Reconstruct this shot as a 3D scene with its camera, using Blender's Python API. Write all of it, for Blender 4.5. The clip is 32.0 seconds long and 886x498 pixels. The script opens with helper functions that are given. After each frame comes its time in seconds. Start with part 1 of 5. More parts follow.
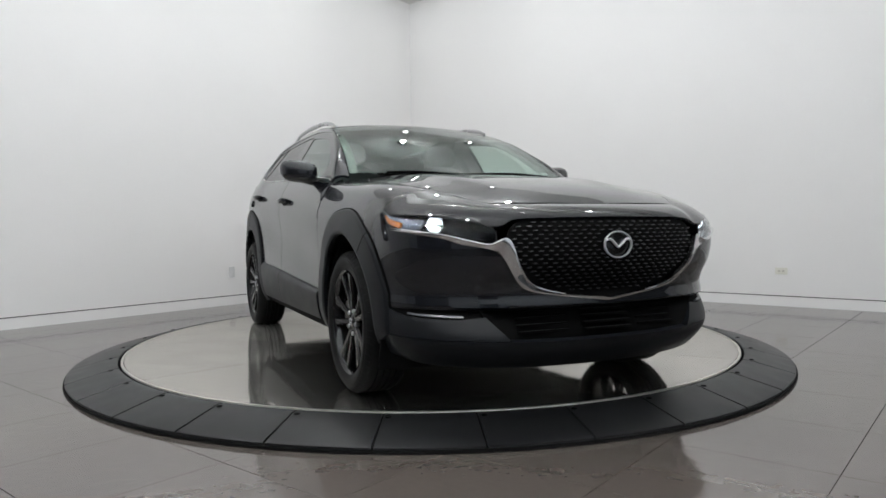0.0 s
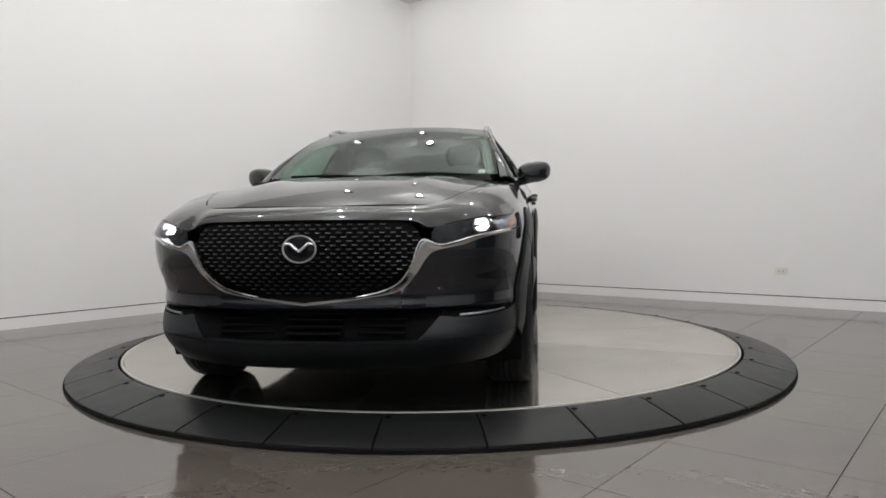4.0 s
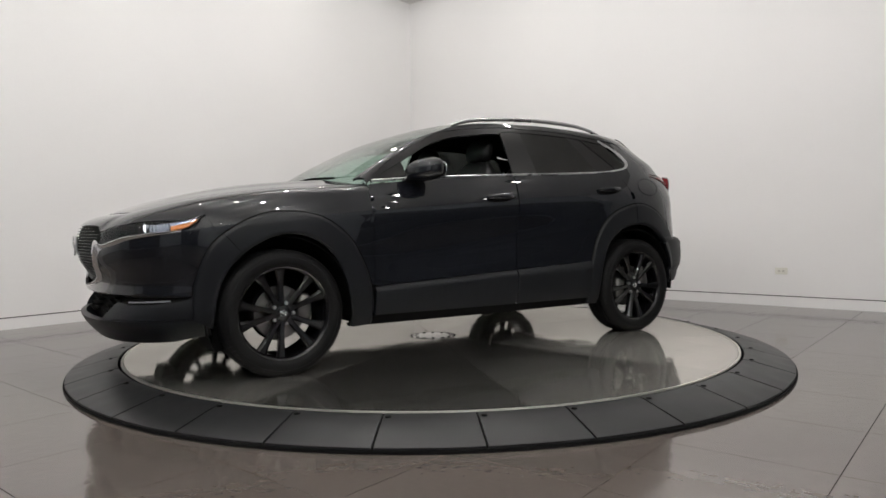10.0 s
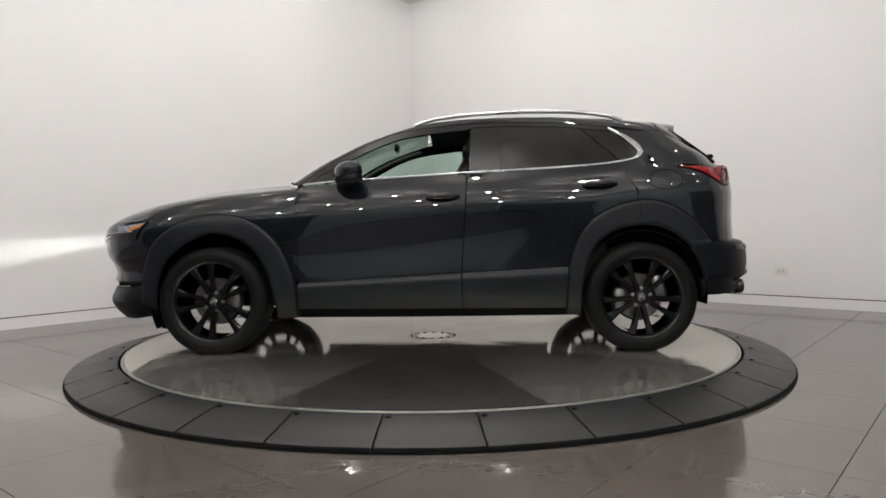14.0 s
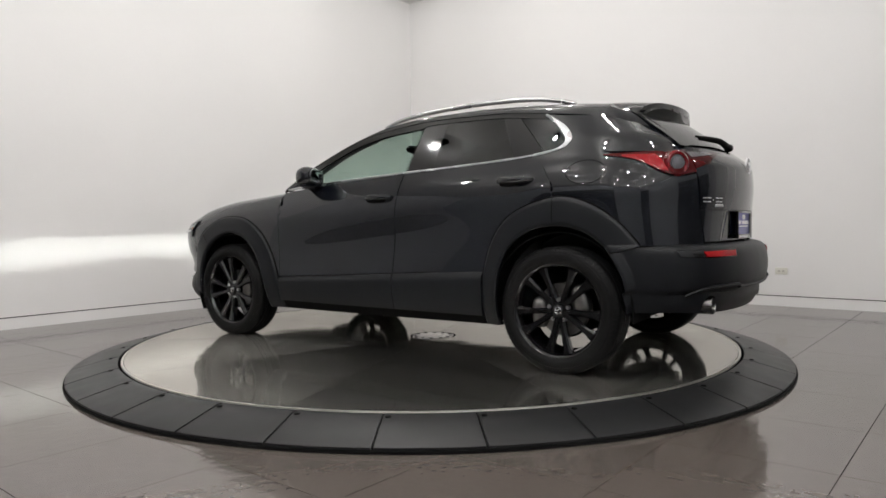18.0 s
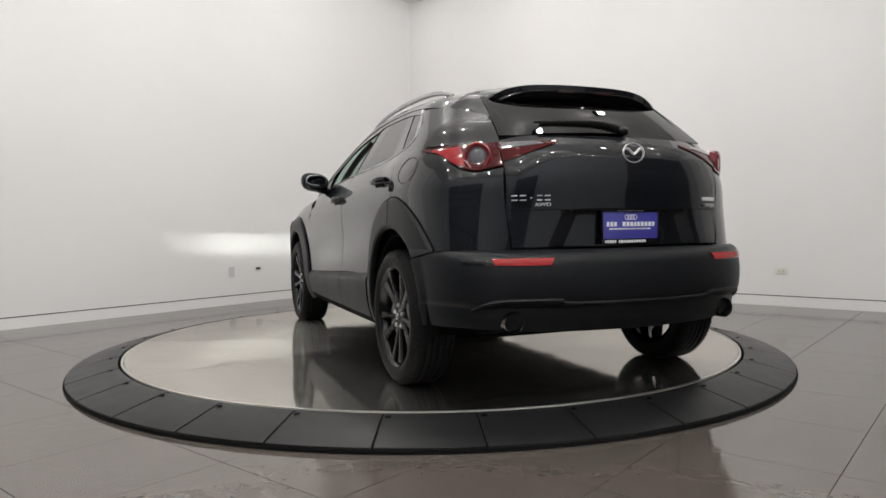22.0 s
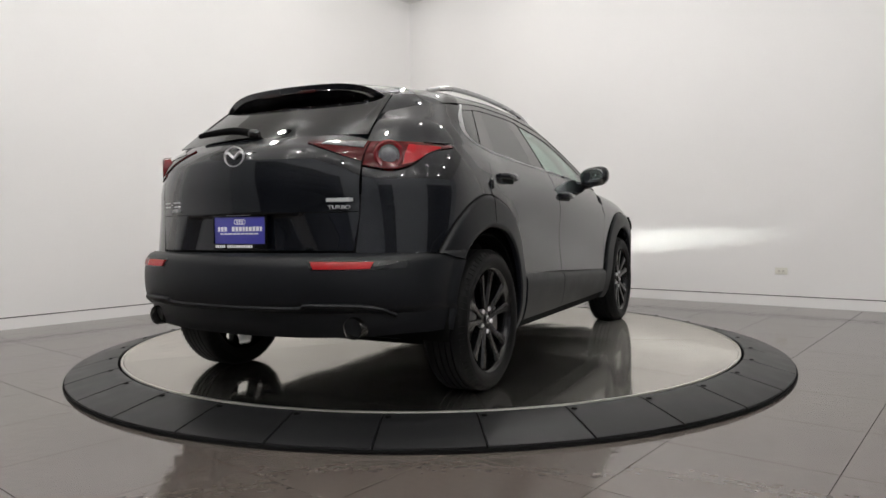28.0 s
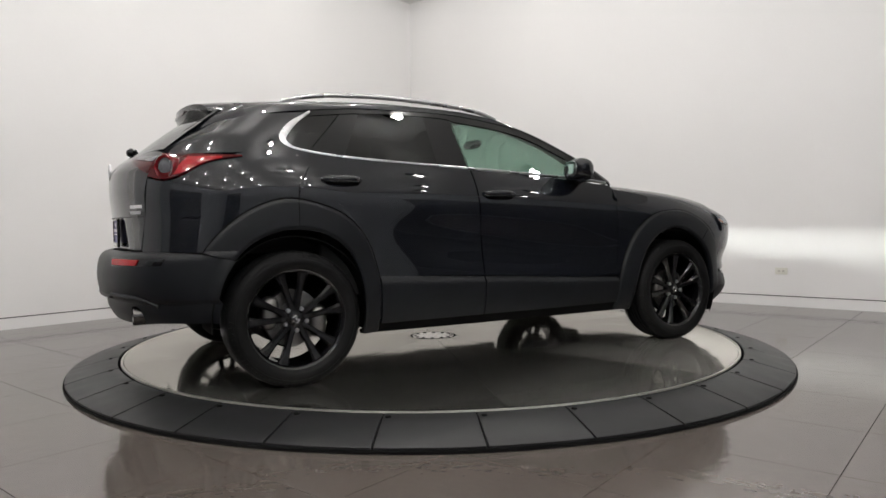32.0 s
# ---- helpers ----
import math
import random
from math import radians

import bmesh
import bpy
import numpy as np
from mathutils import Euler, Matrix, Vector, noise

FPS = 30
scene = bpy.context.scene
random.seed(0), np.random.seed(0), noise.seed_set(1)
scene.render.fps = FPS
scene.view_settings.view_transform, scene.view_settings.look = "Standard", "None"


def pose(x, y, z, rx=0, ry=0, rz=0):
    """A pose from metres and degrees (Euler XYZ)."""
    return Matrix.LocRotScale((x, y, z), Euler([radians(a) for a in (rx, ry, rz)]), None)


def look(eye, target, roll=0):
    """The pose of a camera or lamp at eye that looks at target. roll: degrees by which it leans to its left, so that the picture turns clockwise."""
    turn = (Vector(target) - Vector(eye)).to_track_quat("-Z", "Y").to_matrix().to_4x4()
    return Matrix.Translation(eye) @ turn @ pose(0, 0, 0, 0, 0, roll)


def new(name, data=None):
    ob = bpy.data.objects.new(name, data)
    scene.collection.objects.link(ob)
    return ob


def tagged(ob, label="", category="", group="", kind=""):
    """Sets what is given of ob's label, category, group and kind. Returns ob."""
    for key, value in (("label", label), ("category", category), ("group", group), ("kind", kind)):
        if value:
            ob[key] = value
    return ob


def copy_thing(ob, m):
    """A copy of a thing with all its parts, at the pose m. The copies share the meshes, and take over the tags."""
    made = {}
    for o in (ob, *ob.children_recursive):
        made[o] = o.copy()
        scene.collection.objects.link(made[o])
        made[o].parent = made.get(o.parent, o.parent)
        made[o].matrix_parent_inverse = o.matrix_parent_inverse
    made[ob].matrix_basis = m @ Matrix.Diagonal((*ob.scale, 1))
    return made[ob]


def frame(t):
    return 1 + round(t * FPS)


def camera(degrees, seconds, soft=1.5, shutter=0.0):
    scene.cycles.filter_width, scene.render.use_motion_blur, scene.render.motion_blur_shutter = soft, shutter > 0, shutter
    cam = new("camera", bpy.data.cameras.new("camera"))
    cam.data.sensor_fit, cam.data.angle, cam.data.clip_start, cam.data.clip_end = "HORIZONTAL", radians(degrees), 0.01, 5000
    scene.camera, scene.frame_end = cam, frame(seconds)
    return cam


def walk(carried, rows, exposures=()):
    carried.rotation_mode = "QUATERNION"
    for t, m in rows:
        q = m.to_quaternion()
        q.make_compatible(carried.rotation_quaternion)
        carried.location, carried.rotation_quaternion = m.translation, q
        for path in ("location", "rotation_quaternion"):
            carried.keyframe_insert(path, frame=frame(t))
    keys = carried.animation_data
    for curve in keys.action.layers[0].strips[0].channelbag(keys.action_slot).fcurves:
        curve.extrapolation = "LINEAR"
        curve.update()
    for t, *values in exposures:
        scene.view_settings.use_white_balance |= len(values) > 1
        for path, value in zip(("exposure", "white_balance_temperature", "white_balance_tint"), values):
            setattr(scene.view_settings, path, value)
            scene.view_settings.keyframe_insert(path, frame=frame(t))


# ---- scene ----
cam = camera(65.79, 32.0, 1.6)
EYE = Vector((0.0, -4.9285, 0.8724))
YAW, PITCH = radians(0.938), radians(-1.932)
AIM = Vector((math.sin(YAW) * math.cos(PITCH), math.cos(YAW) * math.cos(PITCH), math.sin(PITCH)))
VIEW = look(EYE, EYE + AIM, -0.745)
EXPOSURES = [(0.0, 0.02, 6100, 7), (1.0, -0.10, 5980, 5), (2.0, -0.14, 6450, 9), (3.0, -0.1, 6370, 8), (3.5, -0.05, 6350, 8), (6.0, 0.0, 6500, 10), (32.0, 0.0, 6500, 10)]
walk(cam, [(0.0, VIEW), (32.0, VIEW)], exposures=EXPOSURES)

# ---- world and lamps ----
TURN = 49.79            # degrees by which the room is turned about the turntable
ROOM = pose(0, 0, 0, 0, 0, TURN)
WALL_A, WALL_B, CEIL = 3.892, 3.656, 4.16
BACK_A, BACK_B = -8.0, -7.4

world = bpy.data.worlds.new("world")
scene.world = world
world.use_nodes = True
world.node_tree.nodes["Background"].inputs[0].default_value = (0.9, 0.95, 1.0, 1)
world.node_tree.nodes["Background"].inputs[1].default_value = 0.02


# ---- materials ----
def mat(name, color, rough=0.5, metal=0.0, var=0.12, scale=6.0, fine=90.0, bump=0.0, coat=0.0,
        rvar=0.05, spec=0.5, ior=1.5, random_tone=0.0, stretch=None, brushed=0.0, wave=None):
    """A surface with stains (scale) and grain (fine) in colour, gloss and relief."""
    m = bpy.data.materials.new(name)
    m.use_nodes = True
    nt = m.node_tree
    N, L = nt.nodes, nt.links
    b = N["Principled BSDF"]
    tc = N.new("ShaderNodeTexCoord")
    mp = N.new("ShaderNodeMapping")
    if stretch:
        mp.inputs["Scale"].default_value = stretch
    L.new(tc.outputs["Object"], mp.inputs[0])
    n1, n2 = N.new("ShaderNodeTexNoise"), N.new("ShaderNodeTexNoise")
    n1.inputs["Scale"].default_value, n2.inputs["Scale"].default_value = scale, fine
    n1.inputs["Detail"].default_value, n2.inputs["Detail"].default_value = 5, 3
    L.new(mp.outputs[0], n1.inputs["Vector"]), L.new(mp.outputs[0], n2.inputs["Vector"])
    mix = N.new("ShaderNodeMath")
    mix.operation = "MULTIPLY_ADD"
    mix.inputs[1].default_value = 0.35
    L.new(n2.outputs["Fac"], mix.inputs[0]), L.new(n1.outputs["Fac"], mix.inputs[2])
    src = mix.outputs[0]
    if random_tone:
        info = N.new("ShaderNodeObjectInfo")
        add = N.new("ShaderNodeMath")
        add.operation = "MULTIPLY_ADD"
        add.inputs[1].default_value = random_tone
        L.new(info.outputs["Random"], add.inputs[0]), L.new(src, add.inputs[2])
        src = add.outputs[0]
    ramp = N.new("ShaderNodeMapRange")
    ramp.inputs["From Min"].default_value, ramp.inputs["From Max"].default_value = 0.35, 1.0 + random_tone
    L.new(src, ramp.inputs["Value"])
    col = N.new("ShaderNodeMix")
    col.data_type = "RGBA"
    c = Vector(color)
    col.inputs["A"].default_value = (*(c * (1 - var)), 1)
    col.inputs["B"].default_value = (*(c * (1 + var)), 1)
    L.new(ramp.outputs[0], col.inputs["Factor"])
    L.new(col.outputs["Result"], b.inputs["Base Color"])
    rr = N.new("ShaderNodeMapRange")
    rr.inputs["To Min"].default_value, rr.inputs["To Max"].default_value = max(0.0, rough - rvar), rough + rvar
    L.new(n1.outputs["Fac"], rr.inputs["Value"])
    L.new(rr.outputs[0], b.inputs["Roughness"])
    b.inputs["Metallic"].default_value = metal
    b.inputs["IOR"].default_value = ior
    b.inputs["Specular IOR Level"].default_value = spec
    b.inputs["Coat Weight"].default_value = coat
    b.inputs["Coat Roughness"].default_value = 0.02
    if brushed:
        b.inputs["Anisotropic"].default_value = brushed
        tg = N.new("ShaderNodeTangent")
        tg.direction_type, tg.uv_map = "UV_MAP", "UVMap"
        L.new(tg.outputs[0], b.inputs["Tangent"])
    if wave:
        info2, off, n3, bp3 = N.new("ShaderNodeObjectInfo"), N.new("ShaderNodeVectorMath"), N.new("ShaderNodeTexNoise"), N.new("ShaderNodeBump")
        off.operation = "MULTIPLY_ADD"
        off.inputs[1].default_value = (37, 53, 71)
        L.new(info2.outputs["Random"], off.inputs[0]), L.new(tc.outputs["Object"], off.inputs[2])
        n3.inputs["Scale"].default_value, n3.inputs["Detail"].default_value = wave[0], 1.0
        L.new(off.outputs[0], n3.inputs["Vector"]), L.new(n3.outputs["Fac"], bp3.inputs["Height"])
        bp3.inputs["Strength"].default_value, bp3.inputs["Distance"].default_value = 1.0, wave[1]
        L.new(bp3.outputs[0], b.inputs["Normal"])
    if bump:
        bp = N.new("ShaderNodeBump")
        bp.inputs["Strength"].default_value = 0.6
        bp.inputs["Distance"].default_value = bump
        L.new(src if not random_tone else mix.outputs[0], bp.inputs["Height"])
        L.new(bp.outputs[0], b.inputs["Normal"])
    return m


def glow(name, color, strength):
    m = bpy.data.materials.new(name)
    m.use_nodes = True
    b = m.node_tree.nodes["Principled BSDF"]
    b.inputs["Base Color"].default_value = (*color, 1)
    b.inputs["Emission Color"].default_value = (*color, 1)
    b.inputs["Emission Strength"].default_value = strength
    return m


def glass(name, tint, rough=0.0, f0=0.04):
    """Thin pane: clear or tinted, mirrored at grazing angles."""
    m = bpy.data.materials.new(name)
    m.use_nodes = True
    nt = m.node_tree
    N, L = nt.nodes, nt.links
    N.remove(N["Principled BSDF"])
    tr, gl, mx = N.new("ShaderNodeBsdfTransparent"), N.new("ShaderNodeBsdfGlossy"), N.new("ShaderNodeMixShader")
    lw, pw, fr = N.new("ShaderNodeLayerWeight"), N.new("ShaderNodeMath"), N.new("ShaderNodeMath")
    pw.operation, fr.operation = "POWER", "MULTIPLY_ADD"
    lw.inputs["Blend"].default_value, pw.inputs[1].default_value = 0.5, 5.0
    fr.inputs[1].default_value, fr.inputs[2].default_value = 1 - f0, f0
    L.new(lw.outputs["Facing"], pw.inputs[0]), L.new(pw.outputs[0], fr.inputs[0])
    tr.inputs[0].default_value = (*tint, 1)
    gl.inputs["Roughness"].default_value = rough
    L.new(fr.outputs[0], mx.inputs[0]), L.new(tr.outputs[0], mx.inputs[1]), L.new(gl.outputs[0], mx.inputs[2])
    L.new(mx.outputs[0], N["Material Output"].inputs[0])
    return m


WALL = mat("wall_paint", (0.80, 0.79, 0.78), 0.55, var=0.02, scale=0.8, fine=60, bump=0.0006)
# for unseen surfaces behind the camera: grey lowered to dim the car's reflections
WALL_DIM = mat("dimmed_wall", (0.46, 0.48, 0.51), 0.6, var=0.04, scale=0.8, fine=60)
CEILING = mat("ceiling_paint", (0.80, 0.79, 0.78), 0.8, var=0.04, scale=1.0, fine=40)
TILE = mat("porcelain_tile", (0.098, 0.083, 0.074), 0.10, var=0.13, scale=1.6, fine=45, rvar=0.04, random_tone=0.35, spec=0.8, wave=(17, 0.0006))
GROUT = mat("grout", (0.03, 0.028, 0.026), 0.9, var=0.2)
RUBBER = mat("rubber_tile", (0.0105, 0.0108, 0.0115), 0.40, var=0.25, scale=7, fine=160, bump=0.0008, random_tone=0.3, rvar=0.10, spec=0.32)
EDGE = mat("black_edge", (0.004, 0.004, 0.004), 0.8, var=0.2, spec=0.1)
STEEL = mat("brushed_steel", (0.67, 0.65, 0.61), 0.52, 1.0, var=0.16, scale=3, fine=60, rvar=0.06, random_tone=0.4, brushed=0.6)
def polish(m, rough, share, wave):
    """Lays a clear mirror-like sheen with long shallow waves over a brushed metal."""
    N, L = m.node_tree.nodes, m.node_tree.links
    b, g, mx = N["Principled BSDF"], N.new("ShaderNodeBsdfGlossy"), N.new("ShaderNodeMixShader")
    L.new(b.inputs["Base Color"].links[0].from_socket, g.inputs["Color"])
    tc, info, off, n, bp, rr = (N.new("ShaderNode" + k) for k in ("TexCoord", "ObjectInfo", "VectorMath", "TexNoise", "Bump", "MapRange"))
    off.operation, off.inputs[1].default_value = "MULTIPLY_ADD", (37, 53, 71)
    L.new(info.outputs["Random"], off.inputs[0]), L.new(tc.outputs["Object"], off.inputs[2]), L.new(off.outputs[0], n.inputs["Vector"])
    n.inputs["Scale"].default_value, n.inputs["Detail"].default_value = wave[0], 2.0
    L.new(n.outputs["Fac"], bp.inputs["Height"])
    bp.inputs["Strength"].default_value, bp.inputs["Distance"].default_value = 1.0, wave[1]
    L.new(bp.outputs[0], g.inputs["Normal"])
    L.new(n.outputs["Fac"], rr.inputs["Value"])
    rr.inputs["To Min"].default_value, rr.inputs["To Max"].default_value = rough * 0.4, rough * 1.6
    L.new(rr.outputs[0], g.inputs["Roughness"])
    mx.inputs[0].default_value = share
    L.new(b.outputs[0], mx.inputs[1]), L.new(g.outputs[0], mx.inputs[2]), L.new(mx.outputs[0], N["Material Output"].inputs[0])


polish(STEEL, 0.07, 0.80, (1.6, 0.004))
RIM_STEEL = mat("rim_steel", (0.68, 0.66, 0.61), 0.42, 1.0, var=0.1)
PLASTIC_WHITE = mat("white_plastic", (0.7, 0.69, 0.62), 0.4, var=0.04)
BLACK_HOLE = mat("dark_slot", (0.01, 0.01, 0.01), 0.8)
LAMP_GLOW = glow("lamp_glow", (1.0, 0.95, 0.87), 60)


# ---- mesh helpers ----
def mesh_of(name, verts, faces, smooth=True, angle=38):
    me = bpy.data.meshes.new(name)
    me.from_pydata([tuple(v) for v in verts], [], faces)
    me.validate()
    if smooth:
        me.polygons.foreach_set("use_smooth", [True] * len(me.polygons))
        me.set_sharp_from_angle(angle=radians(angle))
    me.update()
    return me


def part(name, data, material, parent, label=""):
    """Links a bmesh or mesh as one object under a thing or a part."""
    if isinstance(data, bmesh.types.BMesh):
        me = bpy.data.meshes.new(name)
        data.to_mesh(me)
        data.free()
        me.polygons.foreach_set("use_smooth", [True] * len(me.polygons))
        me.set_sharp_from_angle(angle=radians(38))
        data = me
    ob = new(name, data)
    if not data.materials:
        data.materials.append(material)
    ob.parent = parent
    if label:
        tagged(ob, label)
    return ob


def box_mesh(name, lo, hi, bevel=0.0, segments=2, m=None):
    bm = bmesh.new()
    bmesh.ops.create_cube(bm, size=1)
    lo, hi = Vector(lo), Vector(hi)
    for v in bm.verts:
        v.co = Vector([lo[i] + (v.co[i] + 0.5) * (hi[i] - lo[i]) for i in range(3)])
    if bevel:
        bmesh.ops.bevel(bm, geom=bm.edges[:], offset=bevel, segments=segments, profile=0.6, affect="EDGES")
    if m is not None:
        bm.transform(m)
    return bm


def lathe(profile, n=48, axis="z", m=None):
    """Turns a list of (radius, height) about an axis."""
    verts, faces = [], []
    k = len(profile)
    for i in range(n):
        a = 2 * math.pi * i / n
        for r, h in profile:
            p = (r * math.cos(a), r * math.sin(a), h)
            verts.append(Vector(p) if axis == "z" else Vector((p[0], p[2], p[1])))
    for i in range(n):
        j = (i + 1) % n
        for q in range(k - 1):
            f = [i * k + q, j * k + q, j * k + q + 1, i * k + q + 1]
            faces.append(f if axis == "z" else f[::-1])
    if m is not None:
        verts = [m @ v for v in verts]
    return verts, faces


# ---- the room ----
def room_thing(name, data, material, label, category, kind=""):
    ob = new(name, data)
    data.materials.append(material)
    ob.matrix_basis = ROOM
    return tagged(ob, label, category, kind=kind)


def slab(name, lo, hi, bevel=0.0):
    bm = box_mesh(name, lo, hi, bevel)
    me = bpy.data.meshes.new(name)
    bm.to_mesh(me)
    bm.free()
    return me


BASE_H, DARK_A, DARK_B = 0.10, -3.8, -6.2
# unseen wall ends: the dimmer rear of the room is put into their grey
WALL_HALF_DIM = mat("half_dimmed_wall", (0.62, 0.62, 0.63), 0.6, var=0.08, scale=0.8, fine=60)
room_thing("wall_left_rear", slab("wall", (BACK_A, WALL_B, 0), (DARK_A, WALL_B + 0.15, CEIL)), WALL_HALF_DIM, "unseen rear stretch of showroom wall, greyed to dim reflections", "wall", "structure")
room_thing("wall_right_rear", slab("wall", (WALL_A, BACK_B, 0), (WALL_A + 0.15, DARK_B, CEIL)), WALL_HALF_DIM, "unseen rear stretch of showroom wall, greyed to dim reflections", "wall", "structure")
room_thing("wall_right", slab("wall", (WALL_A, DARK_B, BASE_H + 0.010), (WALL_A + 0.15, WALL_B + 0.15, CEIL)), WALL, "smooth white painted showroom wall", "wall", "structure")
room_thing("wall_left", slab("wall", (DARK_A, WALL_B, BASE_H + 0.010), (WALL_A, WALL_B + 0.15, CEIL)), WALL, "smooth white painted showroom wall", "wall", "structure")
# both walls lie out of view; their grey stands in for a dimmer room
room_thing("wall_back", slab("wall", (BACK_A - 0.15, BACK_B - 0.15, 0), (BACK_A, WALL_B + 0.15, CEIL)), WALL_DIM, "unseen showroom wall, greyed to dim the car's reflections", "wall", "structure")
room_thing("wall_front", slab("wall", (BACK_A, BACK_B - 0.15, 0), (WALL_A + 0.15, BACK_B, CEIL)), WALL_DIM, "unseen showroom wall, greyed to dim the car's reflections", "wall", "structure")
room_thing("ceiling", slab("ceiling", (BACK_A - 0.15, BACK_B - 0.15, CEIL), (WALL_A + 0.15, WALL_B + 0.15, CEIL + 0.12)), CEILING, "pale grey painted ceiling with recessed lamps", "ceiling", "structure")
for nm, lo, hi in (("baseboard_right", (WALL_A - 0.004, DARK_B, 0), (WALL_A + 0.15, WALL_B - 0.004, BASE_H)),
                   ("baseboard_left", (DARK_A, WALL_B - 0.004, 0), (WALL_A + 0.15, WALL_B + 0.15, BASE_H))):
    room_thing(nm, slab(nm, lo, hi), WALL, "flush white baseboard under a dark shadow gap", "baseboard", "structure")
# near-black strips at the back of the gap: its shade put into colour
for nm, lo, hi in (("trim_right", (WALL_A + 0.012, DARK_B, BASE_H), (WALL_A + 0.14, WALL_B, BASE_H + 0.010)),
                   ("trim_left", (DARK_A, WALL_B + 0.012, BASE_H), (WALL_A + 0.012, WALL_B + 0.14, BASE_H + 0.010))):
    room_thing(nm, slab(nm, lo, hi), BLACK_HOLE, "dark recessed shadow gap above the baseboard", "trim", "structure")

# unseen dark panelled backdrops behind the camera, added to darken the car's reflections
BACKDROP_DARK = mat("backdrop_dark", (0.055, 0.057, 0.06), 0.4, var=0.15)


def dark_backdrop(name, m, w, h):
    door = new(name, slab("backdrop_frame", (-w / 2, 0.0, 0.0), (w / 2, 0.03, h)))
    door.data.materials.append(WALL_DIM)
    door.matrix_basis = m
    n = round(h / 0.6)
    for i in range(n):
        part("door_panel", box_mesh("door_panel", (-w / 2 + 0.08, 0.03, 0.03 + i * (h - 0.08) / n), (w / 2 - 0.08, 0.06, 0.02 + (i + 1) * (h - 0.08) / n), 0.008), BACKDROP_DARK, door)
    return tagged(door, "unseen dark panelled backdrop added for the car's reflections", "door", kind="structure")


dark_backdrop("door_1", ROOM @ pose(1.7, BACK_B, 0), 4.2, 3.1)
dark_backdrop("door_2", ROOM @ pose(-6.6, BACK_B, 0), 2.5, 3.1)
dark_backdrop("door_3", ROOM @ pose(BACK_A, -0.7, 0, 0, 0, -90), 5.2, 3.1)

# ceiling lamps
LAMP_ROWS_A, LAMP_ROWS_B = (-6.3, -4.7, -3.1, -1.5, 0.1, 1.7, 3.3), (-6.0, -4.5, -3.0, -1.5, 0.0, 1.5, 3.0)


def ceiling_lamp():
    ob = new("ceiling_lamp")
    v, f = lathe([(0.045, -0.125), (0.05, -0.16), (0.065, -0.16), (0.07, -0.15), (0.07, 0.0)], 32)
    part("drum", mesh_of("drum", v, f), EDGE, ob, "black lamp drum")
    v, f = lathe([(0.0, -0.130), (0.045, -0.130), (0.045, -0.12)], 32)
    part("lens", mesh_of("lens", v, f), LAMP_GLOW, ob, "glowing round lens")
    return tagged(ob, "round black surface-mounted ceiling downlight, switched on", "lamp", "ceiling downlights")


lamp0 = ceiling_lamp()
first = True
for a in LAMP_ROWS_A:
    for b in LAMP_ROWS_B:
        if (a > 3 and b < 1) or (b > 2 and a < 1):
            continue
        m = ROOM @ pose(a, b, CEIL)
        if first:
            lamp0.matrix_basis = m
            first = False
        else:
            copy_thing(lamp0, m)
        ld = bpy.data.lights.new("downlight", "POINT")
        ld.shadow_soft_size, ld.energy, ld.color = 0.035, (1.0 if a > 3 else 1.6 if b > 2 else 27 if a > 0 and b >= 0 else (12 if b > -2 else 7) if a > 0 else 15 if b > 0 else 28), (1.0, 0.982, 0.957)
        lo = new("downlight", ld)
        lo.matrix_basis = m @ pose(0, 0, -0.235)

# wall fittings
def outlet(m, w, h, slots, dark, plate_mat, label):
    ob = new("wall_outlet")
    part("cover_plate", box_mesh("cover_plate", (-w / 2, -0.007, -h / 2), (w / 2, 0, h / 2), 0.003), plate_mat, ob)
    for x, z, sw, sh in slots:
        part("socket", box_mesh("socket", (x - sw / 2, -0.009, z - sh / 2), (x + sw / 2, -0.0065, z + sh / 2), 0.001), dark, ob)
    ob.matrix_basis = m
    return tagged(ob, label, "outlet")


PALE_PLASTIC = mat("pale_plastic", (0.60, 0.60, 0.60), 0.35, var=0.03)
SOCK = mat("socket_grey", (0.45, 0.43, 0.38), 0.5)
outlet(ROOM @ pose(WALL_A, -1.42, 0.363, 0, 0, -90), 0.118, 0.07, [(-0.02, 0.0, 0.022, 0.016), (0.02, 0.0, 0.022, 0.016)], SOCK, PLASTIC_WHITE, "cream plastic wall outlet cover plate")
outlet(ROOM @ pose(0.765, WALL_B, 0.374), 0.075, 0.12, [(0, 0.028, 0.03, 0.03), (0, -0.03, 0.03, 0.03)], PALE_PLASTIC, PALE_PLASTIC, "upright white plastic wall outlet cover plate")
hook = new("wall_plug")
part("body", box_mesh("body", (-0.022, -0.035, -0.014), (0.022, 0.0, 0.014), 0.006), mat("plug_grey", (0.05, 0.05, 0.055), 0.4), hook)
part("prong", box_mesh("prong", (0.018, -0.028, -0.005), (0.04, -0.018, 0.005), 0.002), SOCK, hook)
hook.matrix_basis = ROOM @ pose(1.115, WALL_B, 0.40)
tagged(hook, "small dark grey plug on the white wall", "plug")

# ---- turntable ----
ZD, R1, R2 = 0.083, 2.045, 2.345
PHI0, OMEGA = -66.16, -8.304
ring = new("turntable_ring")
tagged(ring, "dark rubber-tiled ramp ring round the turntable", "ramp ring", kind="structure")
v, f = lathe([(R1 + 0.012, 0.0), (R1 + 0.012, ZD - 0.008), (R1 + 0.045, ZD - 0.010), (R2 - 0.012, 0.014), (R2 - 0.002, 0.012), (R2, 0.0)], 160)
part("ring_base", mesh_of("ring_base", v, f), EDGE, ring, "black ring foundation and outer lip")
